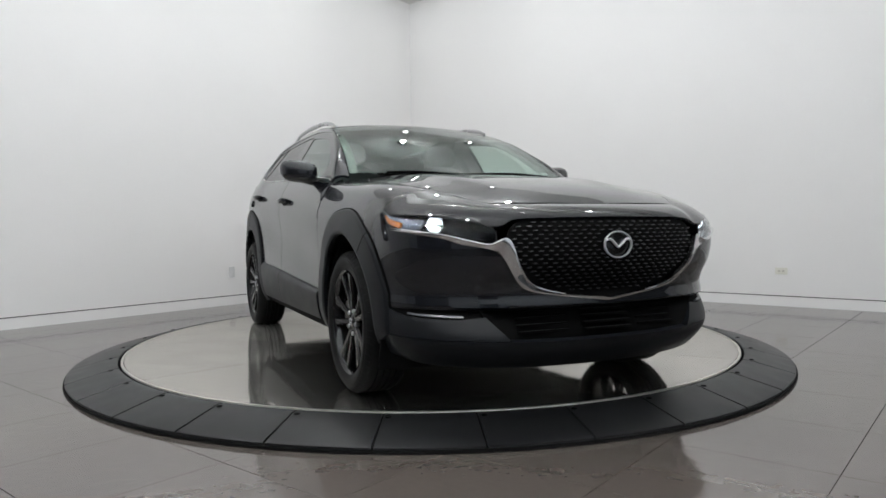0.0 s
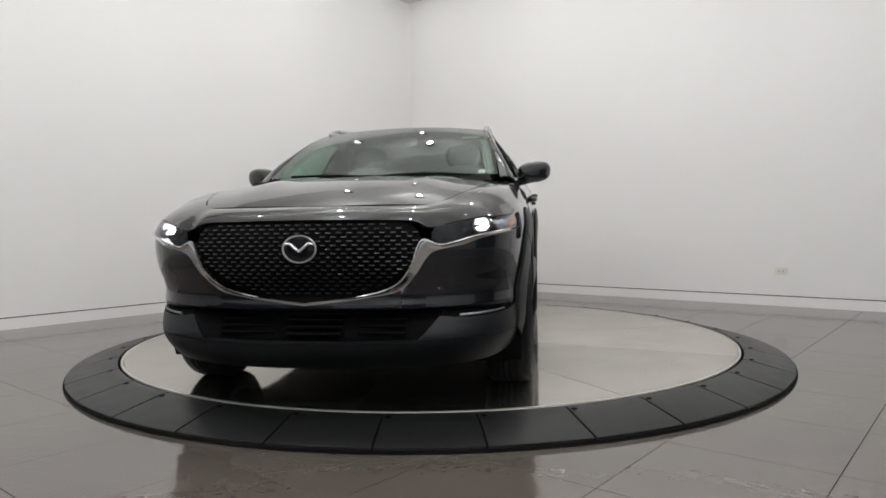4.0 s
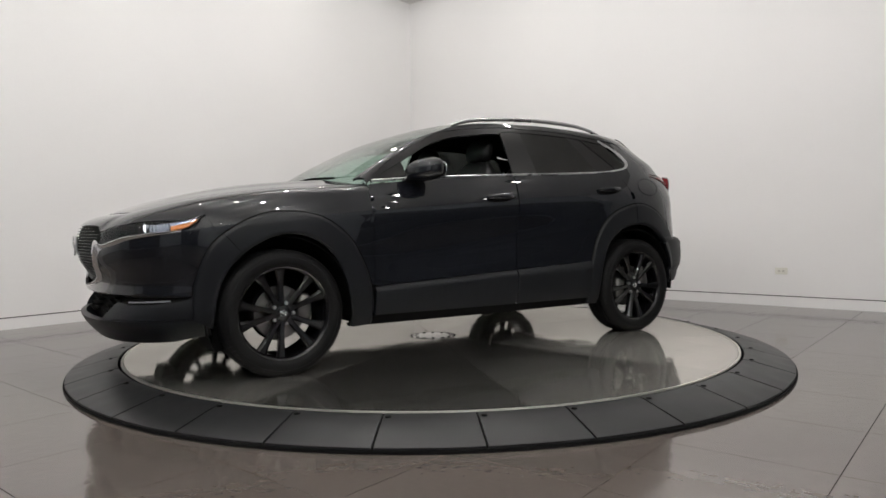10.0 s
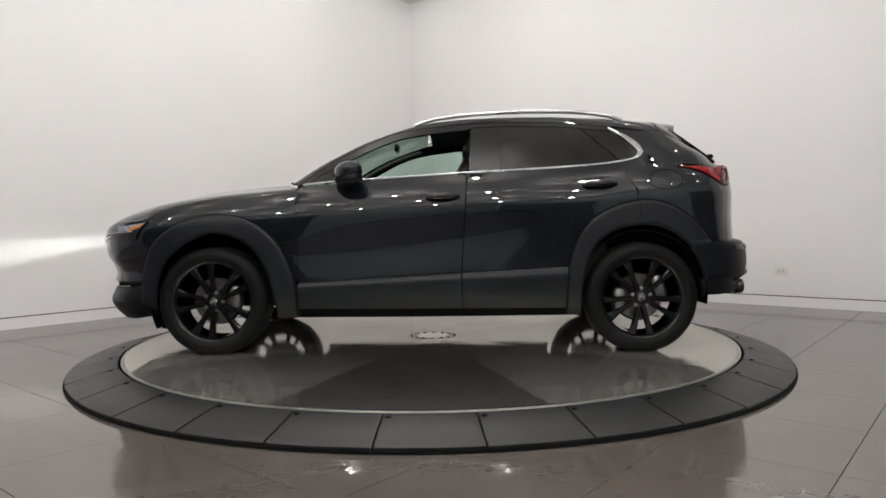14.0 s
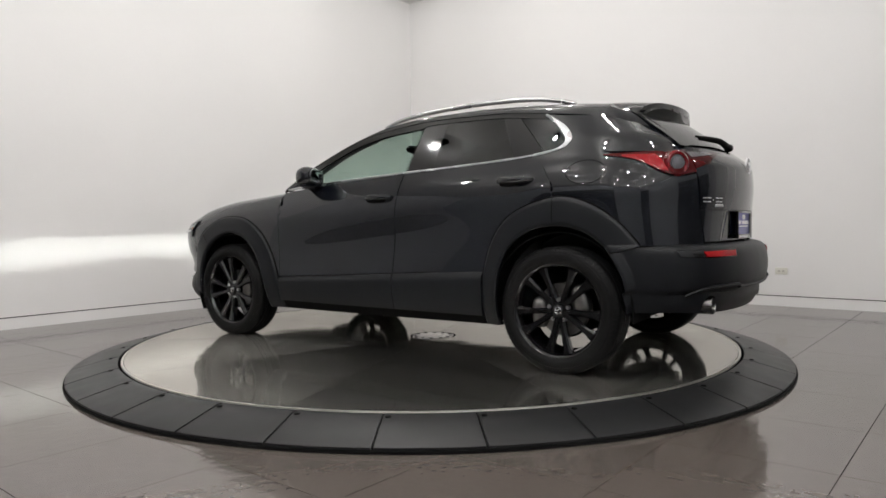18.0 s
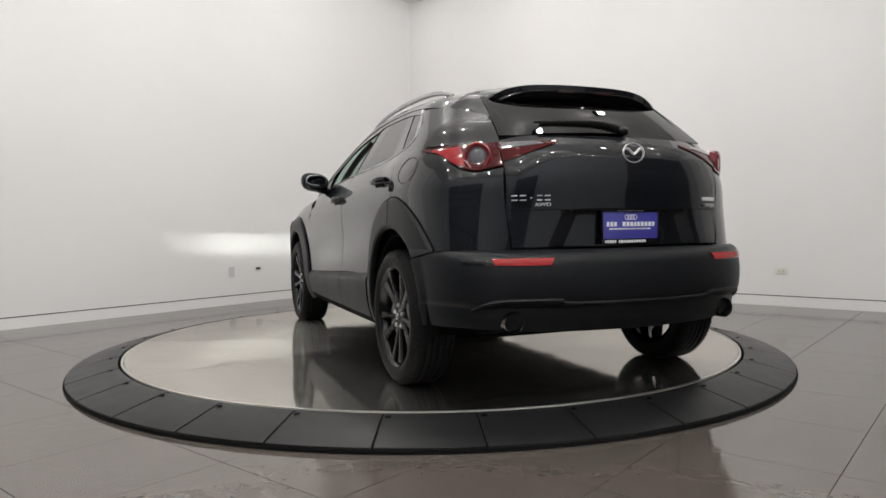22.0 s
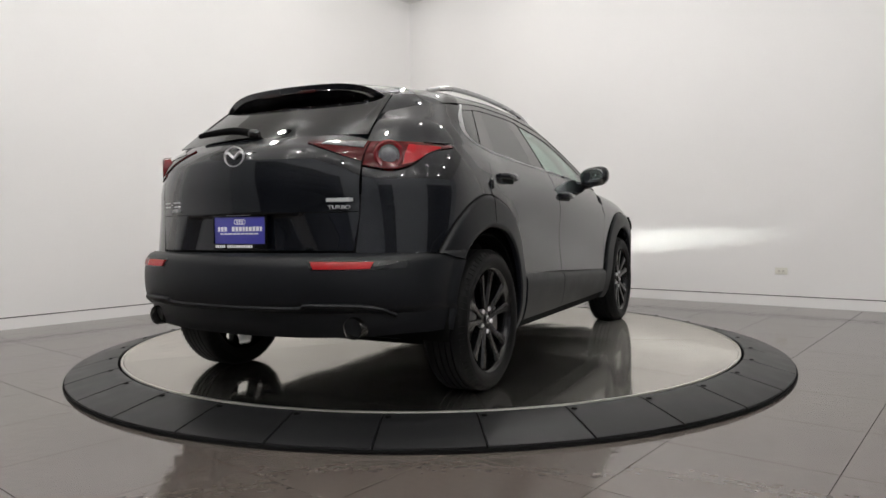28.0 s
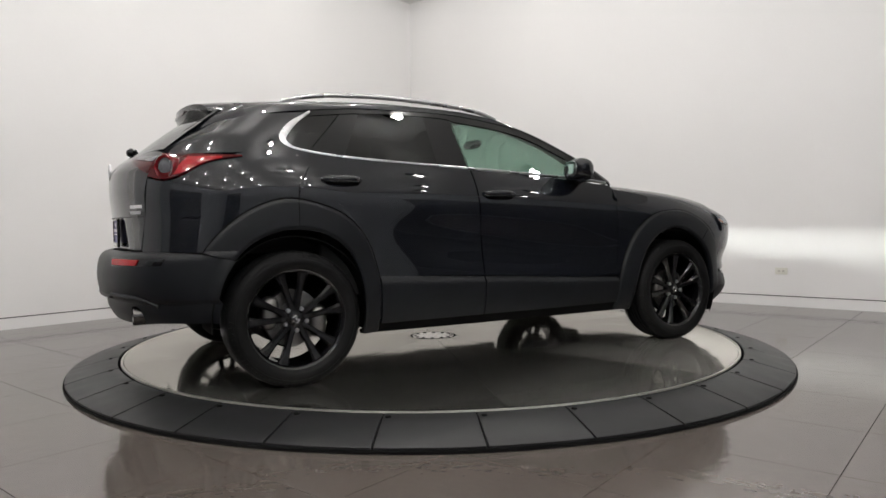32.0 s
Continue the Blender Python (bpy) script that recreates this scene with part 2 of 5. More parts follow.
NT = 33


def ramp_tile(a0, a1, n=8):
    """One wedge-shaped tile lying on the slope of the ring."""
    prof = ((R1 + 0.016, ZD + 0.000), (R1 + 0.05, ZD - 0.001), (R2 - 0.018, 0.028), (R2 - 0.010, 0.024))
    verts, faces = [], []
    for i in range(n + 1):
        a = a0 + (a1 - a0) * i / n
        for r, h in prof:
            verts.append((r * math.cos(a), r * math.sin(a), h))
        for r, h in prof[::-1]:
            verts.append((r * math.cos(a), r * math.sin(a), h - 0.009))
    k = 8
    for i in range(n):
        for j in range(k):
            faces.append([i * k + j, (i + 1) * k + j, (i + 1) * k + (j + 1) % k, i * k + (j + 1) % k][::-1])
    faces.append(list(range(k))[::-1])
    faces.append([n * k + j for j in range(k)])
    return mesh_of("ramp_tile", verts, faces, angle=25)


step = 2 * math.pi / NT
tile_mesh = ramp_tile(0.0022, step - 0.0022)
tile_mesh.materials.append(RUBBER)
v, f = lathe([(0.0, 0.004), (0.011, 0.004), (0.014, 0.0)], 14)
bolt_mesh = mesh_of("bolt", v, f)
bolt_mesh.materials.append(EDGE)
for i in range(NT):
    a = radians(264.1) + i * step
    t = part("ramp_tile", tile_mesh, RUBBER, ring)
    t.matrix_basis = Matrix.Rotation(a, 4, "Z")
    bo = part("bolt", bolt_mesh, EDGE, ring)
    bo.matrix_basis = Matrix.Rotation(a + 0.012, 4, "Z") @ pose(R1 + 0.062, 0, ZD - 0.003)

disc = new("turntable_disc")
tagged(disc, "round rotating steel turntable plate of ten wedge panels", "turntable", kind="structure")
v, f = lathe([(0.0, 0.0), (R1, 0.0), (R1, ZD - 0.006), (0.0, ZD - 0.006)], 128)
part("disc_base", mesh_of("disc_base", v, f), EDGE, disc, "black supporting plate")
v, f = lathe([(R1 - 0.016, ZD - 0.006), (R1 - 0.015, ZD + 0.001), (R1 - 0.002, ZD + 0.001), (R1 - 0.0005, ZD - 0.006)], 160)
part("edge_band", mesh_of("edge_band", v, f), RIM_STEEL, disc, "bright steel edge band")


def wedge(a0, a1, r0, r1, n=14):
    verts, faces = [], []
    g0, g1 = 0.0016 / r0, 0.0016 / r1
    for i in range(n + 1):
        s = i / n
        for r, g in ((r0, g0), ((r0 + r1) / 2, 0.0032 / (r0 + r1)), (r1, g1)):
            a = a0 + g + (a1 - a0 - 2 * g) * s
            verts.append((r * math.cos(a), r * math.sin(a), ZD))
            verts.append((r * math.cos(a), r * math.sin(a), ZD - 0.0055))
    for i in range(n):
        p, q = i * 6, (i + 1) * 6
        faces += [[p, p + 2, q + 2, q], [p + 2, p + 4, q + 4, q + 2], [p + 4, p + 5, q + 5, q + 4], [p + 1, p, q, q + 1]]
    faces += [[1, 3, 2, 0], [3, 5, 4, 2]]
    e = n * 6
    faces += [[e, e + 2, e + 3, e + 1], [e + 2, e + 4, e + 5, e + 3]]
    me = mesh_of("steel_panel", verts, faces, angle=25)
    mid = (a0 + a1) / 2
    uv = me.uv_layers.new(name="UVMap")
    for lp in me.loops:
        c = me.vertices[lp.vertex_index].co
        uv.data[lp.index].uv = (c.y * math.cos(mid) - c.x * math.sin(mid), c.x * math.cos(mid) + c.y * math.sin(mid))
    return me


wedge_mesh = wedge(0, radians(36), 0.165, R1 - 0.018)
wedge_mesh.materials.append(STEEL)
for i in range(10):
    w = part("steel_panel", wedge_mesh, STEEL, disc)
    w.matrix_basis = Matrix.Rotation(radians(35 + 36 * i), 4, "Z")
v, f = lathe([(0.0, ZD + 0.001), (0.148, ZD + 0.001), (0.150, ZD - 0.006)], 48)
part("centre_plate", mesh_of("centre_plate", v, f), mat("cover_steel", (0.62, 0.60, 0.57), 0.14, 1.0, var=0.12), disc, "round steel centre cover plate")
v, f = lathe([(0.0, 0.002), (0.012, 0.002), (0.014, 0.0)], 14)
hole_mesh = mesh_of("bolt_hole", v, f)
hole_mesh.materials.append(BLACK_HOLE)
for i in range(12):
    h = part("bolt_hole", hole_mesh, BLACK_HOLE, disc, "dark bolt hole")
    h.matrix_basis = Matrix.Rotation(radians(30 * i), 4, "Z") @ pose(0.128, 0, ZD + 0.001)


# ---- the car: surfaces ----
CAR_X, CAR_Y = 0.012, -0.161
PAINT = mat("black_paint", (0.0028, 0.0036, 0.0058), 0.35, var=0.2, scale=3, fine=900, coat=1.0, rvar=0.02, spec=0.08)
GLOSS = mat("gloss_black", (0.004, 0.004, 0.0045), 0.08, var=0.2, rvar=0.02)
CLAD = mat("grained_plastic", (0.0042, 0.0050, 0.0066), 0.42, var=0.18, scale=8, fine=700, bump=0.00025, rvar=0.06, spec=0.26)
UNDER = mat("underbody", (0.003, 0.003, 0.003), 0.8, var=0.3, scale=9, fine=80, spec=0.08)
TYRE = mat("tyre_rubber", (0.0038, 0.0038, 0.0040), 0.55, var=0.25, scale=12, fine=250, bump=0.0004, rvar=0.08, spec=0.15)
ALLOY = mat("black_alloy", (0.0035, 0.0035, 0.004), 0.14, var=0.25, scale=10, rvar=0.05, spec=0.4)
CHROME = mat("chrome", (0.72, 0.72, 0.73), 0.10, 1.0, var=0.05, rvar=0.03)
SATIN = mat("satin_silver", (0.48, 0.48, 0.49), 0.28, 1.0, var=0.07, rvar=0.05)
INSERT = mat("insert_silver", (0.20, 0.20, 0.21), 0.38, 1.0, var=0.07, rvar=0.05)
DISC_METAL = mat("brake_metal", (0.17, 0.165, 0.16), 0.40, 1.0, var=0.25, scale=20, rvar=0.08)
TIP = mat("dark_chrome", (0.16, 0.155, 0.15), 0.2, 1.0, var=0.2, rvar=0.06)
FABRIC = mat("black_leather", (0.004, 0.004, 0.0045), 0.55, var=0.25, scale=15, fine=300, bump=0.0006)
LINER = mat("headliner", (0.02, 0.02, 0.02), 0.9, var=0.15, fine=300)
AMBER = mat("amber_lens", (0.62, 0.19, 0.03), 0.15, var=0.12, fine=150, coat=0.8)
RED = mat("red_lens", (0.27, 0.004, 0.008), 0.10, var=0.25, scale=14, fine=200, coat=0.2)
RED_DARK = mat("dark_red_lens", (0.055, 0.002, 0.003), 0.06, var=0.2, scale=20, spec=0.3)
RED_RING = mat("red_ring_lens", (0.12, 0.004, 0.007), 0.12, var=0.2, scale=20, coat=0.5)
RED_REF = mat("red_reflector", (0.30, 0.005, 0.007), 0.25, var=0.15, scale=60, fine=400, coat=0.2, spec=0.3)
GREY_LENS = mat("grey_lens", (0.11, 0.11, 0.12), 0.12, var=0.35, scale=40, coat=0.6)
PANE = glass("clear_glass", (0.74, 0.85, 0.80), 0.0, 0.08)
PANE_DARK = glass("privacy_glass", (0.16, 0.17, 0.165), 0.0, 0.07)
LENS = glass("lamp_lens", (0.92, 0.93, 0.94), 0.0, 0.025)
BEAM = glow("headlamp_glow", (0.93, 0.97, 1.0), 2.6)
BEAM_LINE = glow("beam_line", (0.98, 1.0, 0.92), 760000)
DAYLIGHT = mat("lamp_reflector", (0.42, 0.45, 0.52), 0.18, 0.8, var=0.3, scale=60, fine=300, bump=0.002)
BADGE = mat("badge_silver", (0.70, 0.70, 0.71), 0.3, 0.75, var=0.05)
MIRROR = mat("mirror_glass", (0.42, 0.45, 0.46), 0.02, 1.0, var=0.01, rvar=0.01)
PLATE_BLUE = mat("plate_blue", (0.045, 0.045, 0.30), 0.35, var=0.08, coat=0.5)
LETTER = mat("white_letter", (0.75, 0.75, 0.76), 0.35, var=0.05)


def smooth(xs, ys):
    """A monotone cubic through the knots."""
    xs, ys = np.array(xs, float), np.array(ys, float)
    if xs[0] > xs[-1]:
        xs, ys = xs[::-1], ys[::-1]
    h, d = np.diff(xs), np.diff(ys) / np.diff(xs)
    m = np.zeros(len(xs))
    m[0], m[-1] = d[0], d[-1]
    for i in range(1, len(xs) - 1):
        if d[i - 1] * d[i] > 0:
            w1, w2 = 2 * h[i] + h[i - 1], h[i] + 2 * h[i - 1]
            m[i] = (w1 + w2) / (w1 / d[i - 1] + w2 / d[i])

    def f(x):
        x = min(max(x, xs[0]), xs[-1])
        i = min(max(int(np.searchsorted(xs, x)) - 1, 0), len(h) - 1)
        t = (x - xs[i]) / h[i]
        a, b = 2 * t ** 3 - 3 * t * t + 1, t ** 3 - 2 * t * t + t
        return float(a * ys[i] + b * h[i] * m[i] + (1 - a) * ys[i + 1] + (t ** 3 - t * t) * h[i] * m[i + 1])
    return f


def clamp(x, a=0.0, b=1.0):
    return max(a, min(b, x))


def ease(a, b, x):
    t = clamp((x - a) / (b - a))
    return t * t * (3 - 2 * t)


nose_x = smooth((0.12, 0.20, 0.28, 0.325, 0.40, 0.437, 0.462, 0.505, 0.55, 0.62, 0.70, 0.78, 0.83, 0.90, 1.05), (2.02, 2.125, 2.195, 2.214, 2.182, 2.160, 2.188, 2.178, 2.192, 2.232, 2.245, 2.235, 2.20, 2.08, 1.9))
tail_x = smooth((0.25, 0.33, 0.40, 0.438, 0.460, 0.55, 0.62, 0.668, 0.677, 0.85, 1.00, 1.08, 1.13, 1.16, 1.20, 1.30, 1.40, 1.50), (2.00, 2.085, 2.116, 2.118, 2.152, 2.165, 2.157, 2.125, 2.084, 2.089, 2.102, 2.098, 2.07, 2.035, 1.98, 1.82, 1.69, 1.60))
belt_z = smooth((-2.2, -1.3, -1.0, -0.3, 0.27, 0.74, 1.05, 1.31, 1.6, 1.85, 2.15), (1.19, 1.18, 1.15, 1.12, 1.09, 1.06, 1.03, 1.00, 0.955, 0.90, 0.86))
flank_y = smooth((0.10, 0.22, 0.30, 0.40, 0.50, 0.60, 0.75, 0.88, 0.97, 1.05, 1.12), (0.70, 0.805, 0.850, 0.871, 0.877, 0.877, 0.881, 0.882, 0.866, 0.834, 0.795))
PF, PR = 12.0, 13.0


def flank(x, z):
    """Half width of the body before the corners round off."""
    ze = z + (1.12 - belt_z(x)) * clamp((z - 0.55) / 0.45)
    if ze <= 1.12:
        y = flank_y(ze)
    else:
        d = ze - 1.12
        y = 0.795 - 0.56 * d - 0.16 * d * d
    hollow = 0.016 * math.exp(-((z - 0.66 - 0.10 * (0.3 - x)) / 0.13) ** 2) * math.exp(-((x + 0.05) / 0.75) ** 4)
    lean = 0.012 * ease(1.55, 1.95, x) * ease(0.76, 0.50, z) * ease(0.42, 0.47, z)
    return y - hollow - lean


def bow(z):
    """How far the tail curves forward towards its corners."""
    return 0.10 * clamp((z - 0.66) / 0.42) * ease(1.27, 1.14, z)


def plan_x(t, z, front):
    c, sn = max(math.cos(t), 0.0), math.sin(t)
    if front:
        return nose_x(z) * c ** (2 / PF)
    return -(tail_x(z) * c ** (2 / PR) - bow(z) * sn * sn * ease(0.0, 0.35, c))


def on(th, z):
    """A point of the body: th from 0 (nose) over 90 (side) to 180 (tail), z the height."""
    front = th <= 90
    t = radians(th if front else 180 - th)
    x = plan_x(t, z, front)
    return Vector((x, flank(x, z) * math.sin(t), z))


def fx(x, z):
    if x >= 0:
        return (math.degrees(math.acos(clamp(x / nose_x(z)) ** (PF / 2))), z)
    if x > -0.9:
        return (180 - math.degrees(math.acos(clamp(-x / tail_x(z)) ** (PR / 2))), z)
    lo, hi = 0.0, math.pi / 2
    for _ in range(26):
        mid = (lo + hi) / 2
        if plan_x(mid, z, False) < x:
            lo = mid
        else:
            hi = mid
    return (180 - math.degrees((lo + hi) / 2), z)


def fy(y, z, front=True):
    x = (1.9 if front else -1.9)
    for _ in range(4):
        t = math.asin(clamp(y / flank(x, z), -1, 1))
        x = plan_x(t, z, front)
    t = math.degrees(t)
    return (t if front else 180 - t, z)


def ry(y, z):
    return fy(y, z, False)


def side(x, z):
    return on(*fx(x, z))


hood_z = smooth((0.80, 1.04, 1.31, 1.55, 1.78, 1.95, 2.06, 2.15, 2.25), (1.098, 1.078, 1.055, 1.023, 0.976, 0.925, 0.881, 0.842, 0.79))
roof_z = smooth((0.98, 0.80, 0.60, 0.40, 0.20, 0.05, -0.10, -0.30, -0.70, -1.10, -1.50, -1.85), (1.078, 1.178, 1.282, 1.372, 1.44, 1.482, 1.510, 1.530, 1.541, 1.530, 1.498, 1.455))
roof_drop = smooth((0.9, 0.6, 0.3, 0.05, -0.4, -1.2, -1.8), (0.085, 0.06, 0.042, 0.038, 0.046, 0.05, 0.05))
edge_y = smooth((0.86, 0.66, 0.46, 0.26, 0.12, -0.10, -0.47, -0.85, -1.10, -1.35, -1.52, -1.8), (0.712, 0.676, 0.644, 0.612, 0.592, 0.574, 0.566, 0.558, 0.548, 0.528, 0.505, 0.47))
hood_y = smooth((0.80, 1.30, 1.60, 1.80, 1.95, 2.06), (0.722, 0.69, 0.652, 0.60, 0.54, 0.47))


def hood(x, y):
    u = abs(y) / 0.70
    crease = 0.009 * math.exp(-((abs(y) - 0.38 - 0.10 * (1.6 - x)) / 0.08) ** 2) * ease(1.95, 1.5, x)
    return Vector((x, y, hood_z(x) - 0.05 * u ** 2.4 + crease))


def roof(x, y):
    return Vector((x, y, roof_z(x) - roof_drop(x) * (abs(y) / edge_y(x)) ** 2.2))


def along(pts, u):
    """Catmull-Rom through the points, u from 0 to 1."""
    n = len(pts) - 1
    s = clamp(u) * n
    i = min(int(s), n - 1)
    t = s - i
    p1, p2 = Vector(pts[i]), Vector(pts[i + 1])
    p0 = Vector(pts[i - 1]) if i else p1 * 2 - p2
    p3 = Vector(pts[i + 2]) if i + 2 <= n else p2 * 2 - p1
    return 0.5 * (2 * p1 + (p2 - p0) * t + (2 * p0 - 5 * p1 + 4 * p2 - p3) * t * t + (3 * p1 - p0 - 3 * p2 + p3) * t ** 3)


def shell(name, fn, nu, nv, thick=0.012, s=1, raise_=None, angle=38):
    """A curved panel with thickness from fn(u, v); s = -1 mirrors it to the right-hand side."""
    P = [[fn(i / nu, j / nv) for j in range(nv + 1)] for i in range(nu + 1)]
    if s < 0:
        P = [[Vector((p.x, -p.y, p.z)) for p in row] for row in P]
    Nn = [[None] * (nv + 1) for _ in range(nu + 1)]
    tot = 0.0
    for i in range(nu + 1):
        for j in range(nv + 1):
            du = P[min(i + 1, nu)][j] - P[max(i - 1, 0)][j]
            dv = P[i][min(j + 1, nv)] - P[i][max(j - 1, 0)]
            n = du.cross(dv)
            n = n.normalized() if n.length > 1e-9 else Vector((0, 0, 0))
            Nn[i][j] = n
            c = P[i][j] - Vector((P[i][j].x * 0.75, 0, 0.7))
            tot += n.dot(c)
    sg = 1 if tot >= 0 else -1
    out = []
    for i in range(nu + 1):
        for j in range(nv + 1):
            r = raise_(i / nu, j / nv) if raise_ else 0.0
            P[i][j] = P[i][j] + Nn[i][j] * sg * r
            out.append(P[i][j])
    m = len(out)
    out += [P[i][j] - Nn[i][j] * sg * thick for i in range(nu + 1) for j in range(nv + 1)]
    k = nv + 1
    F = []
    for i in range(nu):
        for j in range(nv):
            q = [i * k + j, (i + 1) * k + j, (i + 1) * k + j + 1, i * k + j + 1]
            F.append(q if sg > 0 else q[::-1])
            F.append([a + m for a in (q[::-1] if sg > 0 else q)])
    rim = [i * k for i in range(nu + 1)] + [nu * k + j for j in range(1, nv + 1)] + [i * k + nv for i in range(nu - 1, -1, -1)] + [j for j in range(nv - 1, 0, -1)]
    for a, b in zip(rim, rim[1:] + rim[:1]):
        q = [b, a, a + m, b + m]
        F.append(q if sg > 0 else q[::-1])
    return mesh_of(name, out, F, angle=angle)


def patch(A, B, surf=on):
    """A ruled map between two lists of surface coordinates."""
    def fn(u, v):
        a, b = along(A, u), along(B, u)
        return surf(*(a * (1 - v) + b * v))
    return fn


def tube(pts, r, n=10, closed=False, flat=1.0, fine=6):
    """A rod along a smooth line; r a radius or a function of u."""
    m = (len(pts) - 1) * fine
    ring_, verts, faces = [], [], []
    for i in range(m + 1):
        u = i / m
        c = along(pts, u)
        d = (along(pts, min(u + 1e-3, 1)) - along(pts, max(u - 1e-3, 0))).normalized()
        up = Vector((0, 0, 1)) if abs(d.z) < 0.95 else Vector((1, 0, 0))
        e1 = d.cross(up).normalized()
        e2 = e1.cross(d)
        rr = r(u) if callable(r) else r
        for j in range(n):
            a = 2 * math.pi * j / n
            verts.append(c + e1 * math.cos(a) * rr + e2 * math.sin(a) * rr * flat)
    for i in range(m):
        for j in range(n):
            faces.append([i * n + j, i * n + (j + 1) % n, (i + 1) * n + (j + 1) % n, (i + 1) * n + j])
    faces.append(list(range(n))[::-1])
    faces.append([m * n + j for j in range(n)])
    return verts, faces


def blob(c, r, e=2.6, n=20, k=12, m=None):
    """A rounded block: a superellipsoid with half sizes r."""
    verts, faces = [], []

    def sp(w, q):
        return math.copysign(abs(w) ** (2 / q), w)
    for i in range(k + 1):
        b = -math.pi / 2 + math.pi * i / k
        for j in range(n):
            a = 2 * math.pi * j / n
            p = Vector((r[0] * sp(math.cos(b), e) * sp(math.cos(a), e), r[1] * sp(math.cos(b), e) * sp(math.sin(a), e), r[2] * sp(math.sin(b), e)))
            p += Vector(c)
            verts.append(m @ p if m is not None else p)
    for i in range(k):
        for j in range(n):
            faces.append([i * n + j, i * n + (j + 1) % n, (i + 1) * n + (j + 1) % n, (i + 1) * n + j])
    return verts, faces


def text_mesh(body, size, depth=0.002, wide=1.0):
    """Raised letters in the built-in font, centred, facing +z."""
    cu = bpy.data.curves.new("lettering", "FONT")
    cu.body, cu.size, cu.extrude, cu.align_x, cu.align_y = body, size, depth / 2, "CENTER", "CENTER"
    ob = bpy.data.objects.new("lettering", cu)
    scene.collection.objects.link(ob)
    me = bpy.data.meshes.new_from_object(ob.evaluated_get(bpy.context.evaluated_depsgraph_get()))
    bpy.data.objects.remove(ob)
    bpy.data.curves.remove(cu)
    me.transform(Matrix.Diagonal((wide, 1, 1, 1)))
    return me


def both(fn):
    """Joins a left half (u = 1 in the middle) and its mirror image into one sheet."""
    def g(u, v):
        w = 2 * u - 1
        p = fn(1 - abs(w), v)
        return Vector((p.x, p.y if w > 0 else -p.y, p.z))
    return g


car = new("car")
tagged(car, "black compact crossover car with dark alloy wheels and grained plastic cladding", "car")

